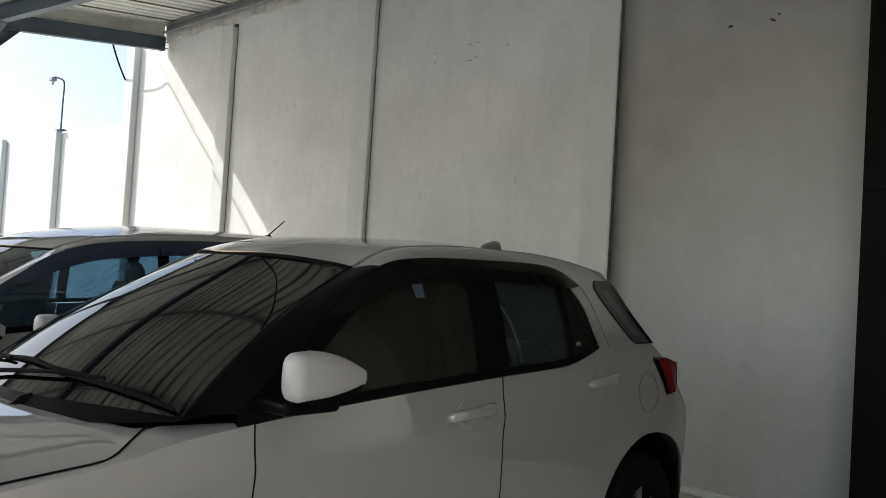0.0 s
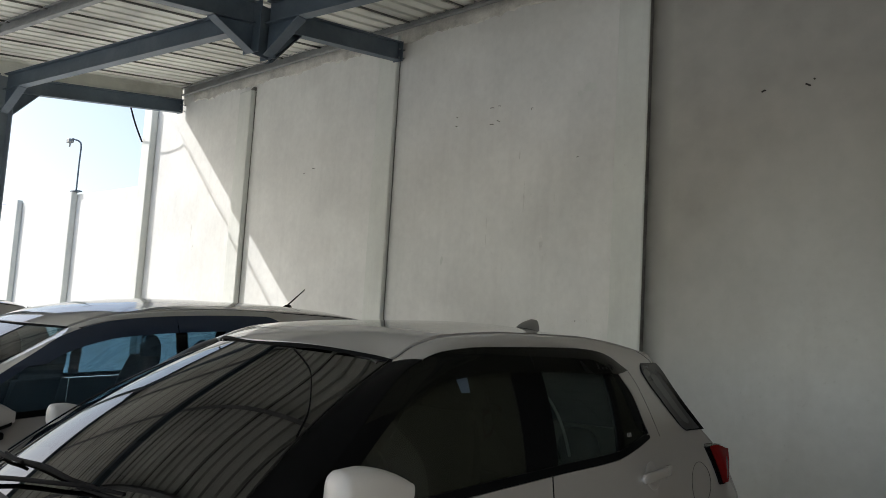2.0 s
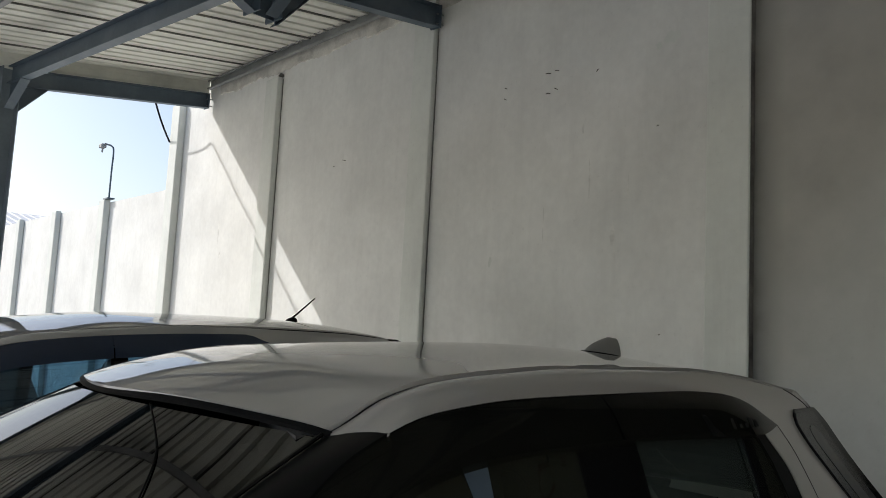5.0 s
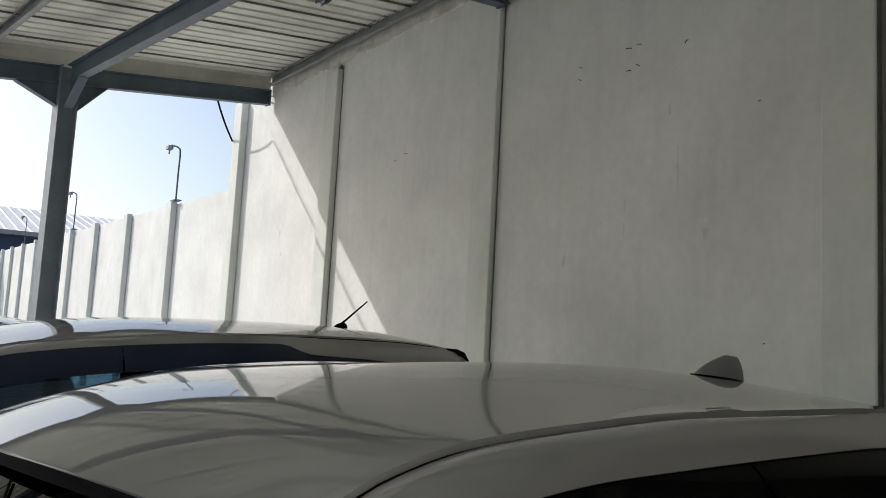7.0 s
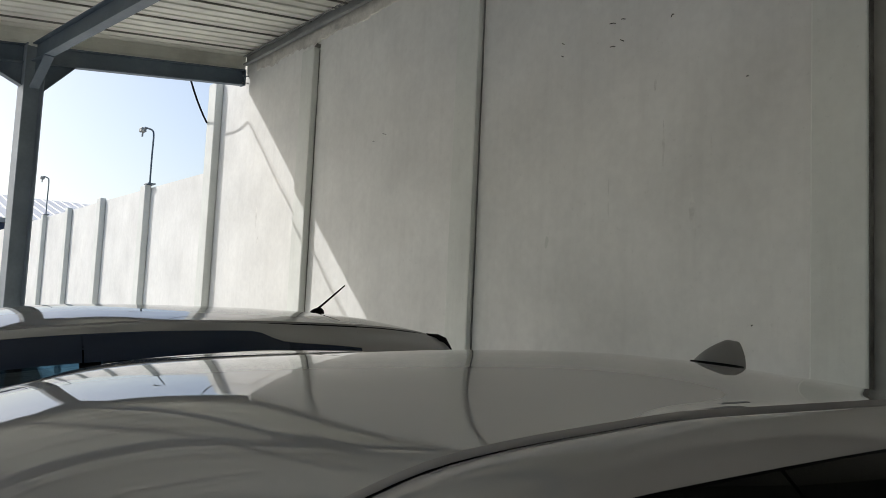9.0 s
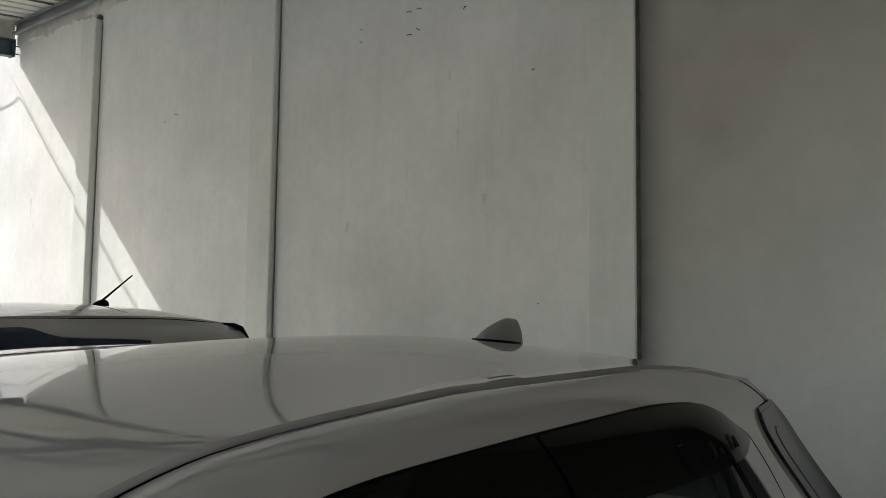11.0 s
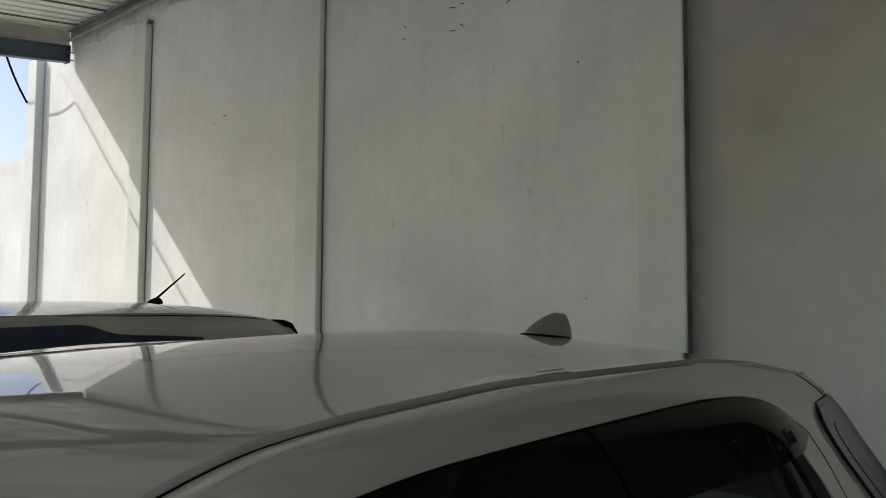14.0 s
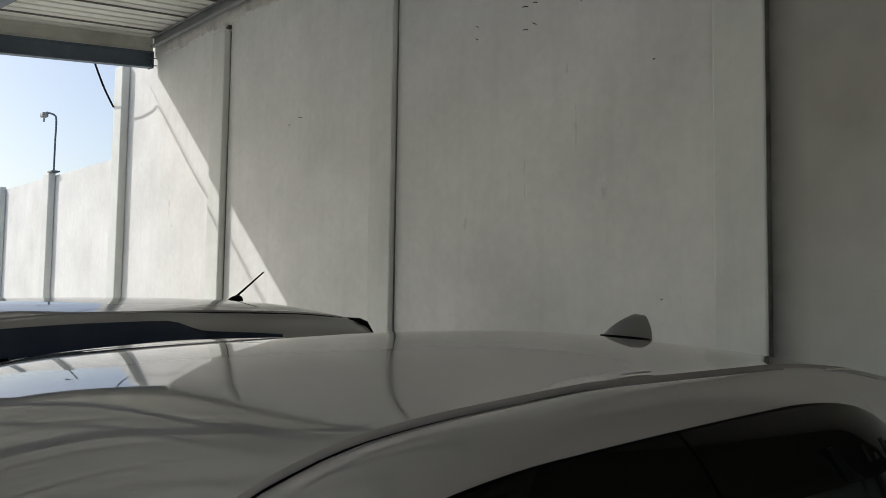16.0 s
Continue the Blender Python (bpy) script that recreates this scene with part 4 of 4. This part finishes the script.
part("lamp_cap", patch(lambda u, v: f1["side"](3.365 + 0.165 * u, 1.092 + (0.013 - 0.014 * u * u) * v, 0.010 - 0.012 * v), 8, 2, (-0.02, 0, 0), mirror=True), CORNER_GLASS, lamp, "grey smoked top of the lamp", smooth=True)

# dark inner trim behind the rear corners
part("rear_trim", patch(lambda u, v: f1["side"](2.62 + 0.50 * u, 1.06 + 0.36 * v, -0.035), 6, 6, (-0.006, 0, 0), mirror=True), BLACK, suv, smooth=True)

# fuel flap outline
bm = tube([f1["side"](3.268 + 0.090 * math.cos(a), 0.938 + 0.094 * math.sin(a), 0.003) for a in (2 * math.pi * k / 36 for k in range(37))], 0.0009, 5)
part("fuel_flap_seam", bm, BLACK, suv)

# shut line behind the rear door
for s in (1, -1):
    line = smooth_line([(f1["shoulder"](y, z, 0.0045)[0] * s, y, z) for y, z in ((2.803, 1.432), (2.853, 1.372), (2.893, 1.29), (2.92, 1.22), (2.944, 1.162))], 6)
    part("door_gap", tube(line, 0.0009, 6), RUBBER, suv, smooth=True)

# bonnet, cowl and wipers
hx = curve_of([(-0.3, 0.64), (0.0, 0.70), (0.41, 0.729), (0.53, 0.738), (0.635, 0.742), (0.664, 0.736), (0.70, 0.716), (0.785, 0.649)])
seam_z = curve_of([(-0.3, 0.80), (0.0, 0.87), (0.41, 0.930), (0.53, 0.943), (0.635, 0.955), (0.664, 0.965), (0.70, 0.983), (0.785, 1.008), (0.99, 1.012)])


base_z = curve_of([(-0.3, 0.80), (0.0, 0.87), (0.41, 0.930), (0.62, 0.957), (0.80, 0.982)])
base_x = curve_of([(-0.3, 0.64), (0.0, 0.70), (0.41, 0.73), (0.62, 0.735), (0.80, 0.70)])


def bonnet_z(q, y):
    crown = 0.068 - 0.020 * min(max((y - 0.1) / 0.7, 0.0), 1.0) ** 1.5
    return base_z(y) + crown * (1 - abs(q) ** 3.2) + (seam_z(y) - base_z(y)) * abs(q) ** 12


def bonnet(u, v):
    q = math.sin(math.pi * (v - 0.5))
    y = -0.28 + (0.645 + 0.14 * q * q + 0.28) * u
    return (q * (base_x(y) + (hx(y) - base_x(y)) * abs(q) ** 8), y, bonnet_z(q, y))
part("bonnet", patch(bonnet, 60, 56, (0, 0, -0.012)), PAINT, suv, smooth=True)


def wing_top(u, v):
    y = -0.2 + 1.19 * u
    xi = hx(y) + 0.006 if y < 0.785 else 0.655 + 0.35 * (y - 0.785)
    zi = seam_z(y) - 0.003
    zo = f1["sills"](y)
    xo, _, _ = f1["side"](y, zo, 0.0)
    return (xi + (xo - xi) * v, y, zi + (zo - zi) * v + 0.004 * math.sin(math.pi * v))
part("wing_top", patch(wing_top, 26, 5, (0, 0, -0.01), mirror=True), PAINT, suv, smooth=True)


for s in (1, -1):
    part("bonnet_gap", tube([(s * (hx(y) + 0.003), y, seam_z(y) + 0.0005) for y in (-0.2 + 0.985 * k / 60 for k in range(61))], 0.0028, 6), RUBBER, suv, smooth=True)
    for y in (1.045, 2.135):
        zs = [f1["low_z"](y) + (f1["sills"](y) - f1["low_z"](y)) * k / 24 for k in range(25)]
        part("door_gap", tube([(s * (W1(y, z) + 0.010 * math.exp(-((z - (0.90 + 0.05 * (y - 1.5))) / 0.05) ** 2)), y, z) for z in zs], 0.0026, 6), RUBBER, suv, smooth=True)


def cowl(u, v):
    q = 2 * v - 1
    ya_ = 0.647 + 0.14 * q * q
    yb_ = max(0.62 + 0.25 * abs(q) ** 2.5, ya_ + 0.02)
    x = q * 0.655
    za_ = bonnet_z(q, ya_) - 0.018
    zb_ = 1.0 + 0.015 * abs(q) ** 2.5
    return (x, ya_ + (yb_ + 0.02 - ya_) * u, za_ + (zb_ - za_) * u)
part("cowl_panel", patch(cowl, 6, 36, (0, 0, -0.01)), BLACK, suv, smooth=True)


def lip(u, v):
    q = 2 * v - 1
    x, y, z = f1["screen"](-0.01 + (0.085 - 0.075 * abs(q) ** 4) * u, v)
    return (x, y - 0.003, z + 0.004)
part("cowl_lip", patch(lip, 3, 40, (0, 0, -0.003)), BLACK, suv, "black rubber lip at the foot of the windscreen", smooth=True)
for arm_line, blade_line in (
        (((-0.40, 0.615, 1.00), (-0.25, 0.635, 1.025), (-0.10, 0.653, 1.050), (0.133, 0.689, 1.076), (0.284, 0.729, 1.088), (0.417, 0.771, 1.089)),
         ((0.245, 0.717, 1.086), (0.434, 0.764, 1.079), (0.564, 0.802, 1.065), (0.685, 0.840, 1.045))),
        (((-0.72, 0.78, 1.02), (-0.56, 0.765, 1.045), (-0.346, 0.722, 1.068), (-0.14, 0.704, 1.085)),
         ((-0.50, 0.765, 1.060), (-0.25, 0.72, 1.081), (0.006, 0.714, 1.100), (0.178, 0.719, 1.096), (0.30, 0.740, 1.095)))):
    lift = Vector((0, -0.6, 0.8))
    arm = smooth_line([Vector(p) + 0.016 * lift for p in arm_line], 6)
    blade = smooth_line([Vector(p) + 0.008 * lift for p in blade_line], 6)
    wiper = part("wiper", tube(arm, [0.009 - 0.004 * k / len(arm) for k in range(len(arm))], 8), RUBBER, suv, "black wiper arm and blade", smooth=True)
    part("blade", tube(blade, [0.009 - 0.004 * abs(2 * k / len(blade) - 1) for k in range(len(blade))], 8), RUBBER, wiper, smooth=True)
part("screen_wire", tube(smooth_line([Vector(f1["screen"](u, v)) + Vector((0, -0.002, 0.003)) for u, v in ((1.0, 0.715), (0.93, 0.80), (0.86, 0.86), (0.75, 0.915), (0.60, 0.968), (0.46, 0.993))], 8), 0.0016, 6), RUBBER, suv, "thin black curved line on the windscreen", smooth=True)
for s in (1, -1):
    edge_line = [Vector(f1["screen_edge"](k / 24)) + Vector((0.004, -0.004, 0.006)) for k in range(25)]
    part("screen_trim", tube([(s * e.x, e.y, e.z) for e in edge_line], 0.0035, 6), GLOSS_BLACK, suv, smooth=True)
part("washer_nozzle", tube([(0.205, 0.60, 0.99), (0.21, 0.625, 1.018), (0.22, 0.645, 1.034)], [0.024, 0.020, 0.008], 10), BLACK, suv, smooth=True)

for s in (1, -1):
    mirror_part(suv, s, (0.90, 1.015, 1.155) if s > 0 else (0.90, 1.03, 1.125), (0.29, 0.10, 0.13) if s > 0 else (0.20, 0.08, 0.09), CAP_PAINT)
for x in (0.66, -0.66):
    for y in SUV["axles"]:
        add_wheel(suv, x, y)
# inner wheel arches and floor pan close the body
part("underbody", box((-0.52, -0.1, 0.22), (0.52, 3.6, 0.42)), BLACK, suv)
part("inner_shell", box((-0.70, 0.9, 0.42), (0.70, 3.0, 0.66)), BLACK, suv)
for y in SUV["axles"]:
    bm = bmesh.new()
    vs = bmesh.ops.create_cone(bm, cap_ends=True, segments=32, radius1=0.43, radius2=0.43, depth=1.44)["verts"]
    bmesh.ops.rotate(bm, matrix=Matrix.Rotation(math.pi / 2, 3, "Y"), verts=vs)
    bmesh.ops.translate(bm, vec=(0, y, 0.345), verts=vs)
    bmesh.ops.delete(bm, geom=[f for f in bm.faces if abs(f.normal.x) > 0.9], context="FACES")
    part("wheel_liner", bm, BLACK, suv)
part("dashboard", box((-0.64, 0.85, 0.70), (0.64, 1.15, 0.98)), BLACK, suv, bevel=0.04)
add_seats(suv, (1.75,), 0.62, SEATS)
add_seats(suv, (2.62,), 0.36, SEATS)
part("seat_belt", patch(lambda u, v: (0.60 - 0.01 * u, 2.19 + 0.34 * u - 0.08 * u * u + 0.014 * v, 1.375 - 0.12 * u - 0.16 * u * u), 10, 1, (-0.004, 0, 0)), STRAP, suv, "pale seat belt strap")
part("seat_bolster", patch(lambda u, v: (0.585, 2.13 + 0.25 * u - 0.03 * u * u + 0.055 * v, 1.39 - 0.30 * u), 8, 1, (-0.01, 0, 0)), BLACK, suv)
part("headliner", patch(lambda u, v: ((2 * v - 1) * 0.50, 1.5 + 1.7 * u, 1.50 - 0.05 * abs(2 * v - 1) ** 2), 8, 8, (0, 0, -0.01)), SEATS, suv)

# shark-fin aerial
def fin_fn(u, v):
    y = 2.725 + 0.148 * u
    h = 0.057 * (0.03 + 0.97 * min(1.0, u / 0.72) ** 0.62)
    t = 0.026 * math.sin(math.pi * (0.10 + 0.66 * u)) ** 0.7
    a = math.pi * v
    z = f1["zc"](y) - 0.002
    return (t * math.cos(a) * (1 - 0.55 * math.sin(a)) + 0.075, y, z + h * math.sin(a) ** 0.6)
bm = patch(fin_fn, 20, 16)
bmesh.ops.holes_fill(bm, edges=[e for e in bm.edges if e.is_boundary], sides=80)
aerial = part("fin_aerial", bm, SHADE_JOINT_GREY, suv, "white shark-fin aerial, greyed for its shade", smooth=True)
part("fin_gasket", patch(lambda u, v: (0.075 + (2 * v - 1) * 0.034 * math.sin(math.pi * (0.04 + 0.92 * u)) ** 0.6, 2.716 + 0.168 * u, f1["zc"](2.716 + 0.168 * u) + 0.0015), 12, 4, (0, 0, -0.006)), BLACK, aerial)

# spoiler lip at the tail of the roof
def spoiler(u, v):
    q = 2 * v - 1
    y = 3.154 + 0.085 * u - 0.06 * q * q
    return (q * (f1["dw"](y) + 0.004 - 0.012 * u), y, f1["roof_z"](0.97 * q, y) - 0.002 - 0.012 * u * u)
part("roof_spoiler", patch(spoiler, 8, 24, (0, 0, -0.025)), PAINT, suv, smooth=True)
for s in (1, -1):
    part("spoiler_seam", tube(smooth_line([(f1["shoulder"](y, z, 0.004)[0] * s, y, z) for y, z in ((3.02, 1.512), (3.06, 1.497), (3.095, 1.478), (3.11, 1.462))], 6), 0.0016, 6), RUBBER, suv, smooth=True)
part("roof_clip", patch(lambda u, v: (0.490 - 0.006 * v, 2.185 + 0.060 * u, f1["roof_z"]((0.490 - 0.006 * v) / 0.524, 2.185 + 0.060 * u) + 0.0006), 6, 2, (0, 0, -0.001)), GALV, suv)

shield_line = curve_of(SUV["shield_top"])

# paper tab behind the front side glass, sticker on the rear pane, raised lettering bars on the rear shield
part("paper_tab", patch(lambda u, v: f1["side"](1.705 + (0.060 - 0.018 * v) * u + 0.016 * v, 1.426 - 0.062 * v, -0.002), 3, 4), PAPER, suv)
for k in range(3):
    part("sticker_mark", patch(lambda u, v, k=k: f1["side"](2.650 + 0.013 * k + 0.009 * u, 1.178 + 0.016 * v, 0.0015), 1, 1), STICKER, suv)
for s in (1, -1):
    def backing(u, v, s=s):
        y = 2.64 + 0.150 * u
        x, y, z = f1["side"](y, shield_line(y) - 0.004 - (shield_line(y) - 1.437) * 0.92 * v, 0.0048)
        return (s * x, y, z)
    part("shield_backing", patch(backing, 16, 4), BLACK, suv, smooth=True)
    clip = prism([(2.394, 1.471), (2.411, 1.472), (2.432, 1.448), (2.464, 1.427), (2.414, 1.430)], 0.0, 0.003, lambda a, b, c, s=s: (s * (f1["side"](a, b, 0.026)[0] + c), a, b))
    part("shield_clip", clip, BLACK, suv, "black clip moulded on the shield")
for k, (dy, hh) in enumerate(((0.0, 0.026), (0.026, 0.017), (0.049, 0.017), (0.070, 0.026), (0.093, 0.019))):
    part("raised_mark", patch(lambda u, v, dy=dy, hh=hh: f1["side"](2.512 + 1.2 * dy + 0.013 * u + 0.004 * v, 1.441 + 0.8 * hh * v, 0.0250 - 0.004 * v), 1, 1, (-0.003, 0, 0)), VISOR_TXT, suv)

MPV = dict(
    groove_mat=BLACK, groove_end=3.40, tail_bulge=0.10, pillar_bulge=0.004, band_mat=NAVY, soft_rail=True,
    half=[(0.2, 0.74), (0.45, 0.79), (0.75, 0.81), (0.95, 0.80), (1.05, 0.79), (1.18, 0.775), (1.30, 0.75), (1.437, 0.715), (1.53, 0.68), (1.60, 0.62)],
    rear_in=(2.4, 0.9, 0.06), taper=(0.75, 0.35, 0.5), corner=3.55, nose=0.3,
    crest_line=[(1.0, 1.30), (1.28, 1.467), (1.40, 1.517), (1.574, 1.569), (1.8, 1.608), (2.1, 1.6385), (2.4, 1.6471), (2.8, 1.6509), (3.2, 1.6379), (3.4, 1.615), (3.6, 1.5715)],
    crown=(0.042, 0.0, 0.0), crown_form=(1.0, 0.0), edge=4.0,
    ditch=[(0.9, 1.10), (1.13, 1.275), (1.25, 1.362), (1.376, 1.448), (1.51, 1.506), (1.66, 1.545), (1.93, 1.571), (2.3, 1.598), (2.8, 1.604), (3.1, 1.600), (3.36, 1.583), (3.5, 1.555)],
    ditch_x=[(0.9, 0.56), (1.2, 0.585), (2.0, 0.60), (2.6, 0.60), (3.5, 0.57)],
    roof_front=1.27, roof_bow=0.13, roof_rear=3.50,
    belt=[(0.3, 0.93), (0.8, 0.985), (1.1, 1.02), (1.6, 1.06), (2.2, 1.09), (2.8, 1.12), (3.2, 1.16)],
    upper=[(0.55, 0.965), (0.85, 1.078), (1.086, 1.249), (1.208, 1.331), (1.338, 1.417), (1.48, 1.471), (1.62, 1.505), (1.90, 1.537), (2.19, 1.556), (2.35, 1.562), (2.56, 1.566), (2.68, 1.530), (2.95, 1.515), (3.2, 1.495)],
    rear=[(0.2, 3.82), (0.6, 3.87), (0.85, 3.81), (1.1, 3.73), (1.3, 3.64), (1.5, 3.53), (1.6, 3.46)],
    rail=(1.40, 3.05), pillar_front=[(1.1, 3.05), (1.4, 3.05), (1.7, 3.05)], pillar_low=1.15, band=(0.57, 3.05), header=0.05,
    panes=[(0.75, 1.945), (2.005, 2.42), (2.50, 2.98)],
    shields=[(1.1, 1.945), (1.95, 2.70)], shield_depth=0.088, shield_mat=NAVY,
    screen=(0.40, 0.965, 0.69, 0.29), screen_rise=0.03, screen_bow=4.0, screen_bulge=0.01, screen_glass=SCREEN2, pillar_mat=PAINT,
    arch=0.36, axles=(0.35, 3.0),
    panels=[("front_wing", -0.3, 0.74), ("front_door", 0.74, 1.95), ("rear_door", 1.95, 2.55)],
    handles={"front_door": (1.78, 0.92), "rear_door": (2.4, 0.94)},
    quarter=2.55, tail_top=1.08, nose_tip=-0.62, nose_top=0.79,
)
XC2 = -4.47


def dress_mpv(car, f):
    for s in (1, -1):
        mirror_part(car, s, (0.865, 0.86, 1.055), (0.25, 0.10, 0.15), CAP_PAINT)
    for x in (0.70, -0.70):
        for y in MPV["axles"]:
            add_wheel(car, x, y, 0.30, 0.19)
    part("underbody", box((-0.55, -0.3, 0.22), (0.55, 3.6, 0.42)), BLACK, car)
    part("floor_pan", box((-0.72, 0.5, 0.40), (0.72, 3.5, 0.60)), BLACK, car)
    part("dashboard", box((-0.68, 0.42, 0.66), (0.68, 0.80, 0.95)), BLACK, car, bevel=0.05)
    add_seats(car, (1.20, 2.08, 2.85), 0.60, SEATS, FILM_COVER)

    def hood(u, v):
        q = 2 * v - 1
        y0 = -0.55 + 0.25 * q ** 4
        y = y0 + (0.41 + 0.26 * q * q - y0) * u
        ze = f["sills"](y)
        return (q * (f["side"](y, ze)[0] - 0.005), y, ze + (0.028 - 0.08 * (1 - u) ** 2) * (1 - abs(q) ** 2.5))
    part("bonnet", patch(hood, 20, 24, (0, 0, -0.012)), PAINT, car, smooth=True)
    for s in (1, -1):
        part("spoiler_end", prism([(3.475, 1.572), (3.525, 1.555), (3.60, 1.45), (3.51, 1.45)], s * 0.50, s * 0.60, lambda a, b, c: (c, a, b)), BLACK, car, bevel=0.004)
    ax, y = -0.17, 3.245
    z = f["roof_z"](-0.28, y)
    ant = part("rod_aerial", tube([(ax, y, z + 0.015), (ax - 0.012, y + 0.05, z + 0.05), (ax - 0.05, y + 0.20, 1.792)], [0.007, 0.006, 0.004], 8), BLACK, car, "short black rod aerial")

    def foot(u, v):
        a = 2 * math.pi * v
        k = math.cos(u * 1.45)
        return (ax + 0.025 * k * math.cos(a), y + 0.01 + 0.045 * k * math.sin(a) + 0.02 * u, z - 0.006 + 0.042 * math.sin(u * 1.5))
    part("aerial_foot", patch(foot, 8, 16), BLACK, ant, smooth=True)


mpv, W2, f2 = build_car("people_carrier", (XC2, 0, 0), MPV, "white people carrier with blue-tinted windows and plastic-wrapped seats", (GLASS2, GLASS2D))
dress_mpv(mpv, f2)
other = copy_thing(mpv, Matrix.Translation((-7.30, -1.35, -0.04)))
for ob in [o for o in other.children_recursive if o.name.startswith(("rod_aerial", "aerial_foot"))]:
    bpy.data.objects.remove(ob)
tagged(other, "white people carrier parked beyond the others at the open end")

# ---- small things on and over the walls ----
def nail(x, z, dx=0.02, dz=-0.012, r=0.004, length=0.03):
    bm = tube([(0, 0, 0), (dx * 0.3, -length * 0.6, dz * 0.2), (dx, -length, dz)], r, 6)
    ob = finish(bm, "nail", NAIL, label="small bent rusty nail driven into the wall", category="nail", group="nails in the wall")
    ob.location = (x, YW + 0.002, z)


for x, z, dx, dz in ((-7.057, 3.305, -0.05, 0.01), (-7.26, 3.27, 0.05, -0.03), (-4.257, 3.466, -0.02, 0.015), (-4.33, 3.45, -0.05, -0.02), (-4.25, 3.61, -0.03, -0.012),
                     (-4.33, 3.605, -0.07, -0.012), (-3.875, 3.536, 0.0, -0.07), (-4.793, 3.491, 0.012, 0.0), (-4.79, 3.58, 0.012, 0.0), (-3.373, 3.041, 0.012, -0.03), (-3.334, 1.679, 0.03, -0.01),
                     (-1.826, 3.337, -0.035, -0.04), (-1.527, 3.321, -0.05, 0.02), (-1.5, 3.36, 0.03, -0.02)):
    nail(x, z, dx * 0.4, dz * 0.4, 0.0028 if x < -2.0 else 0.006)

# camera and lamp poles on the boundary wall
for n, hgt in ((4, 0.95), (7, 0.98), (10, 0.95)):
    x = COL_X[n + 2] + 0.02
    z0 = low_top(x) + 0.04
    pole = empty("pole", (x, YW - 0.04, z0), "thin bent metal pole with small fitting on wall post", "pole", "poles on the wall")
    part("mast", tube(smooth_line([(0, 0, 0), (0.0, 0, 0.5), (0.01, 0, hgt - 0.12), (-0.04, -0.02, hgt - 0.02), (-0.16, -0.10, hgt + 0.03)], 6), 0.015, 8), STEEL, pole, smooth=True)
    part("foot_plate", box((-0.12, -0.06, 0.0), (0.12, 0.06, 0.02)), STEEL, pole)
    head = part("fitting", box((-0.30, -0.16, hgt - 0.04), (-0.16, -0.07, hgt + 0.03)), GALV, pole, bevel=0.01)
    part("bracket", tube([(-0.2, -0.12, hgt - 0.02), (-0.22, -0.12, hgt - 0.12)], 0.015, 6), GALV, head)

# sloping concrete feet beside two posts of the boundary wall
for n, top in ((6, 1.55), (10, 1.85)):
    xr = COL_X[n + 2] - COL_W
    part("post_foot", prism([(xr, -0.05), (xr, top), (xr - 0.25, top - 0.06), (xr - 2.2, -0.05)], YW - 0.09, YW, lambda a, b, c: (a, c, b)), WALL, wall_low)

# loose cable from the roof steel to the wall post
edge = [roof_pt(-5.66, v, 0.385 + 0.010 * math.sin(7 * v)) for v in (1.9, 1.6, 1.2, 0.8, 0.3, -0.4, -1.2, -2.2, -4.0)]
foot, bend = Vector((-11.54, YW - 0.11, 4.165)), roof_pt(-5.62, 2.13, 0.35)
drop = [foot.lerp(bend, k / 6) - Vector((0, 0, 0.05 * math.sin(math.pi * k / 6))) for k in range(7)]
finish(tube(smooth_line(drop + edge, 4), 0.013, 8), "cable", RUBBER, label="slack black cable from the roof edge to the wall", category="cable", smooth=True)
finish(tube([roof_pt(-5.60, v_at_wall(-5.60, YW), 0.40), roof_pt(-5.63, 1.0, 0.40), roof_pt(-5.68, -4.2, 0.40)], 0.005, 6), "support_wire", GALV,
       label="thin steel wire strung along the open roof end", category="wire")

# far building behind the boundary wall
hall = empty("warehouse", (-60, 6.0, 0), "distant warehouse with dark blue walls and a pale ribbed roof", "building")
part("wall", box((-20, -3.0, 0), (-0.2, 24, 6.75)), BLUE_WALL, hall)
bm = bmesh.new()
y = -4.0
ys = []
while y < 26:
    ys += [(y, 0), (y + 0.08, 0.05), (y + 0.16, 0.05), (y + 0.24, 0)]
    y += 0.75
a = [bm.verts.new((0.8, yy, 6.75 + h)) for yy, h in ys]
b = [bm.verts.new((-14, yy, 9.9 + h)) for yy, h in ys]
for i in range(len(ys) - 1):
    bm.faces.new((a[i], a[i + 1], b[i + 1], b[i]))
part("roof", bm, PALE_ROOF, hall)
part("eave_band", box((0.0, -4.0, 6.45), (0.85, 26, 6.74)), GALV, hall)
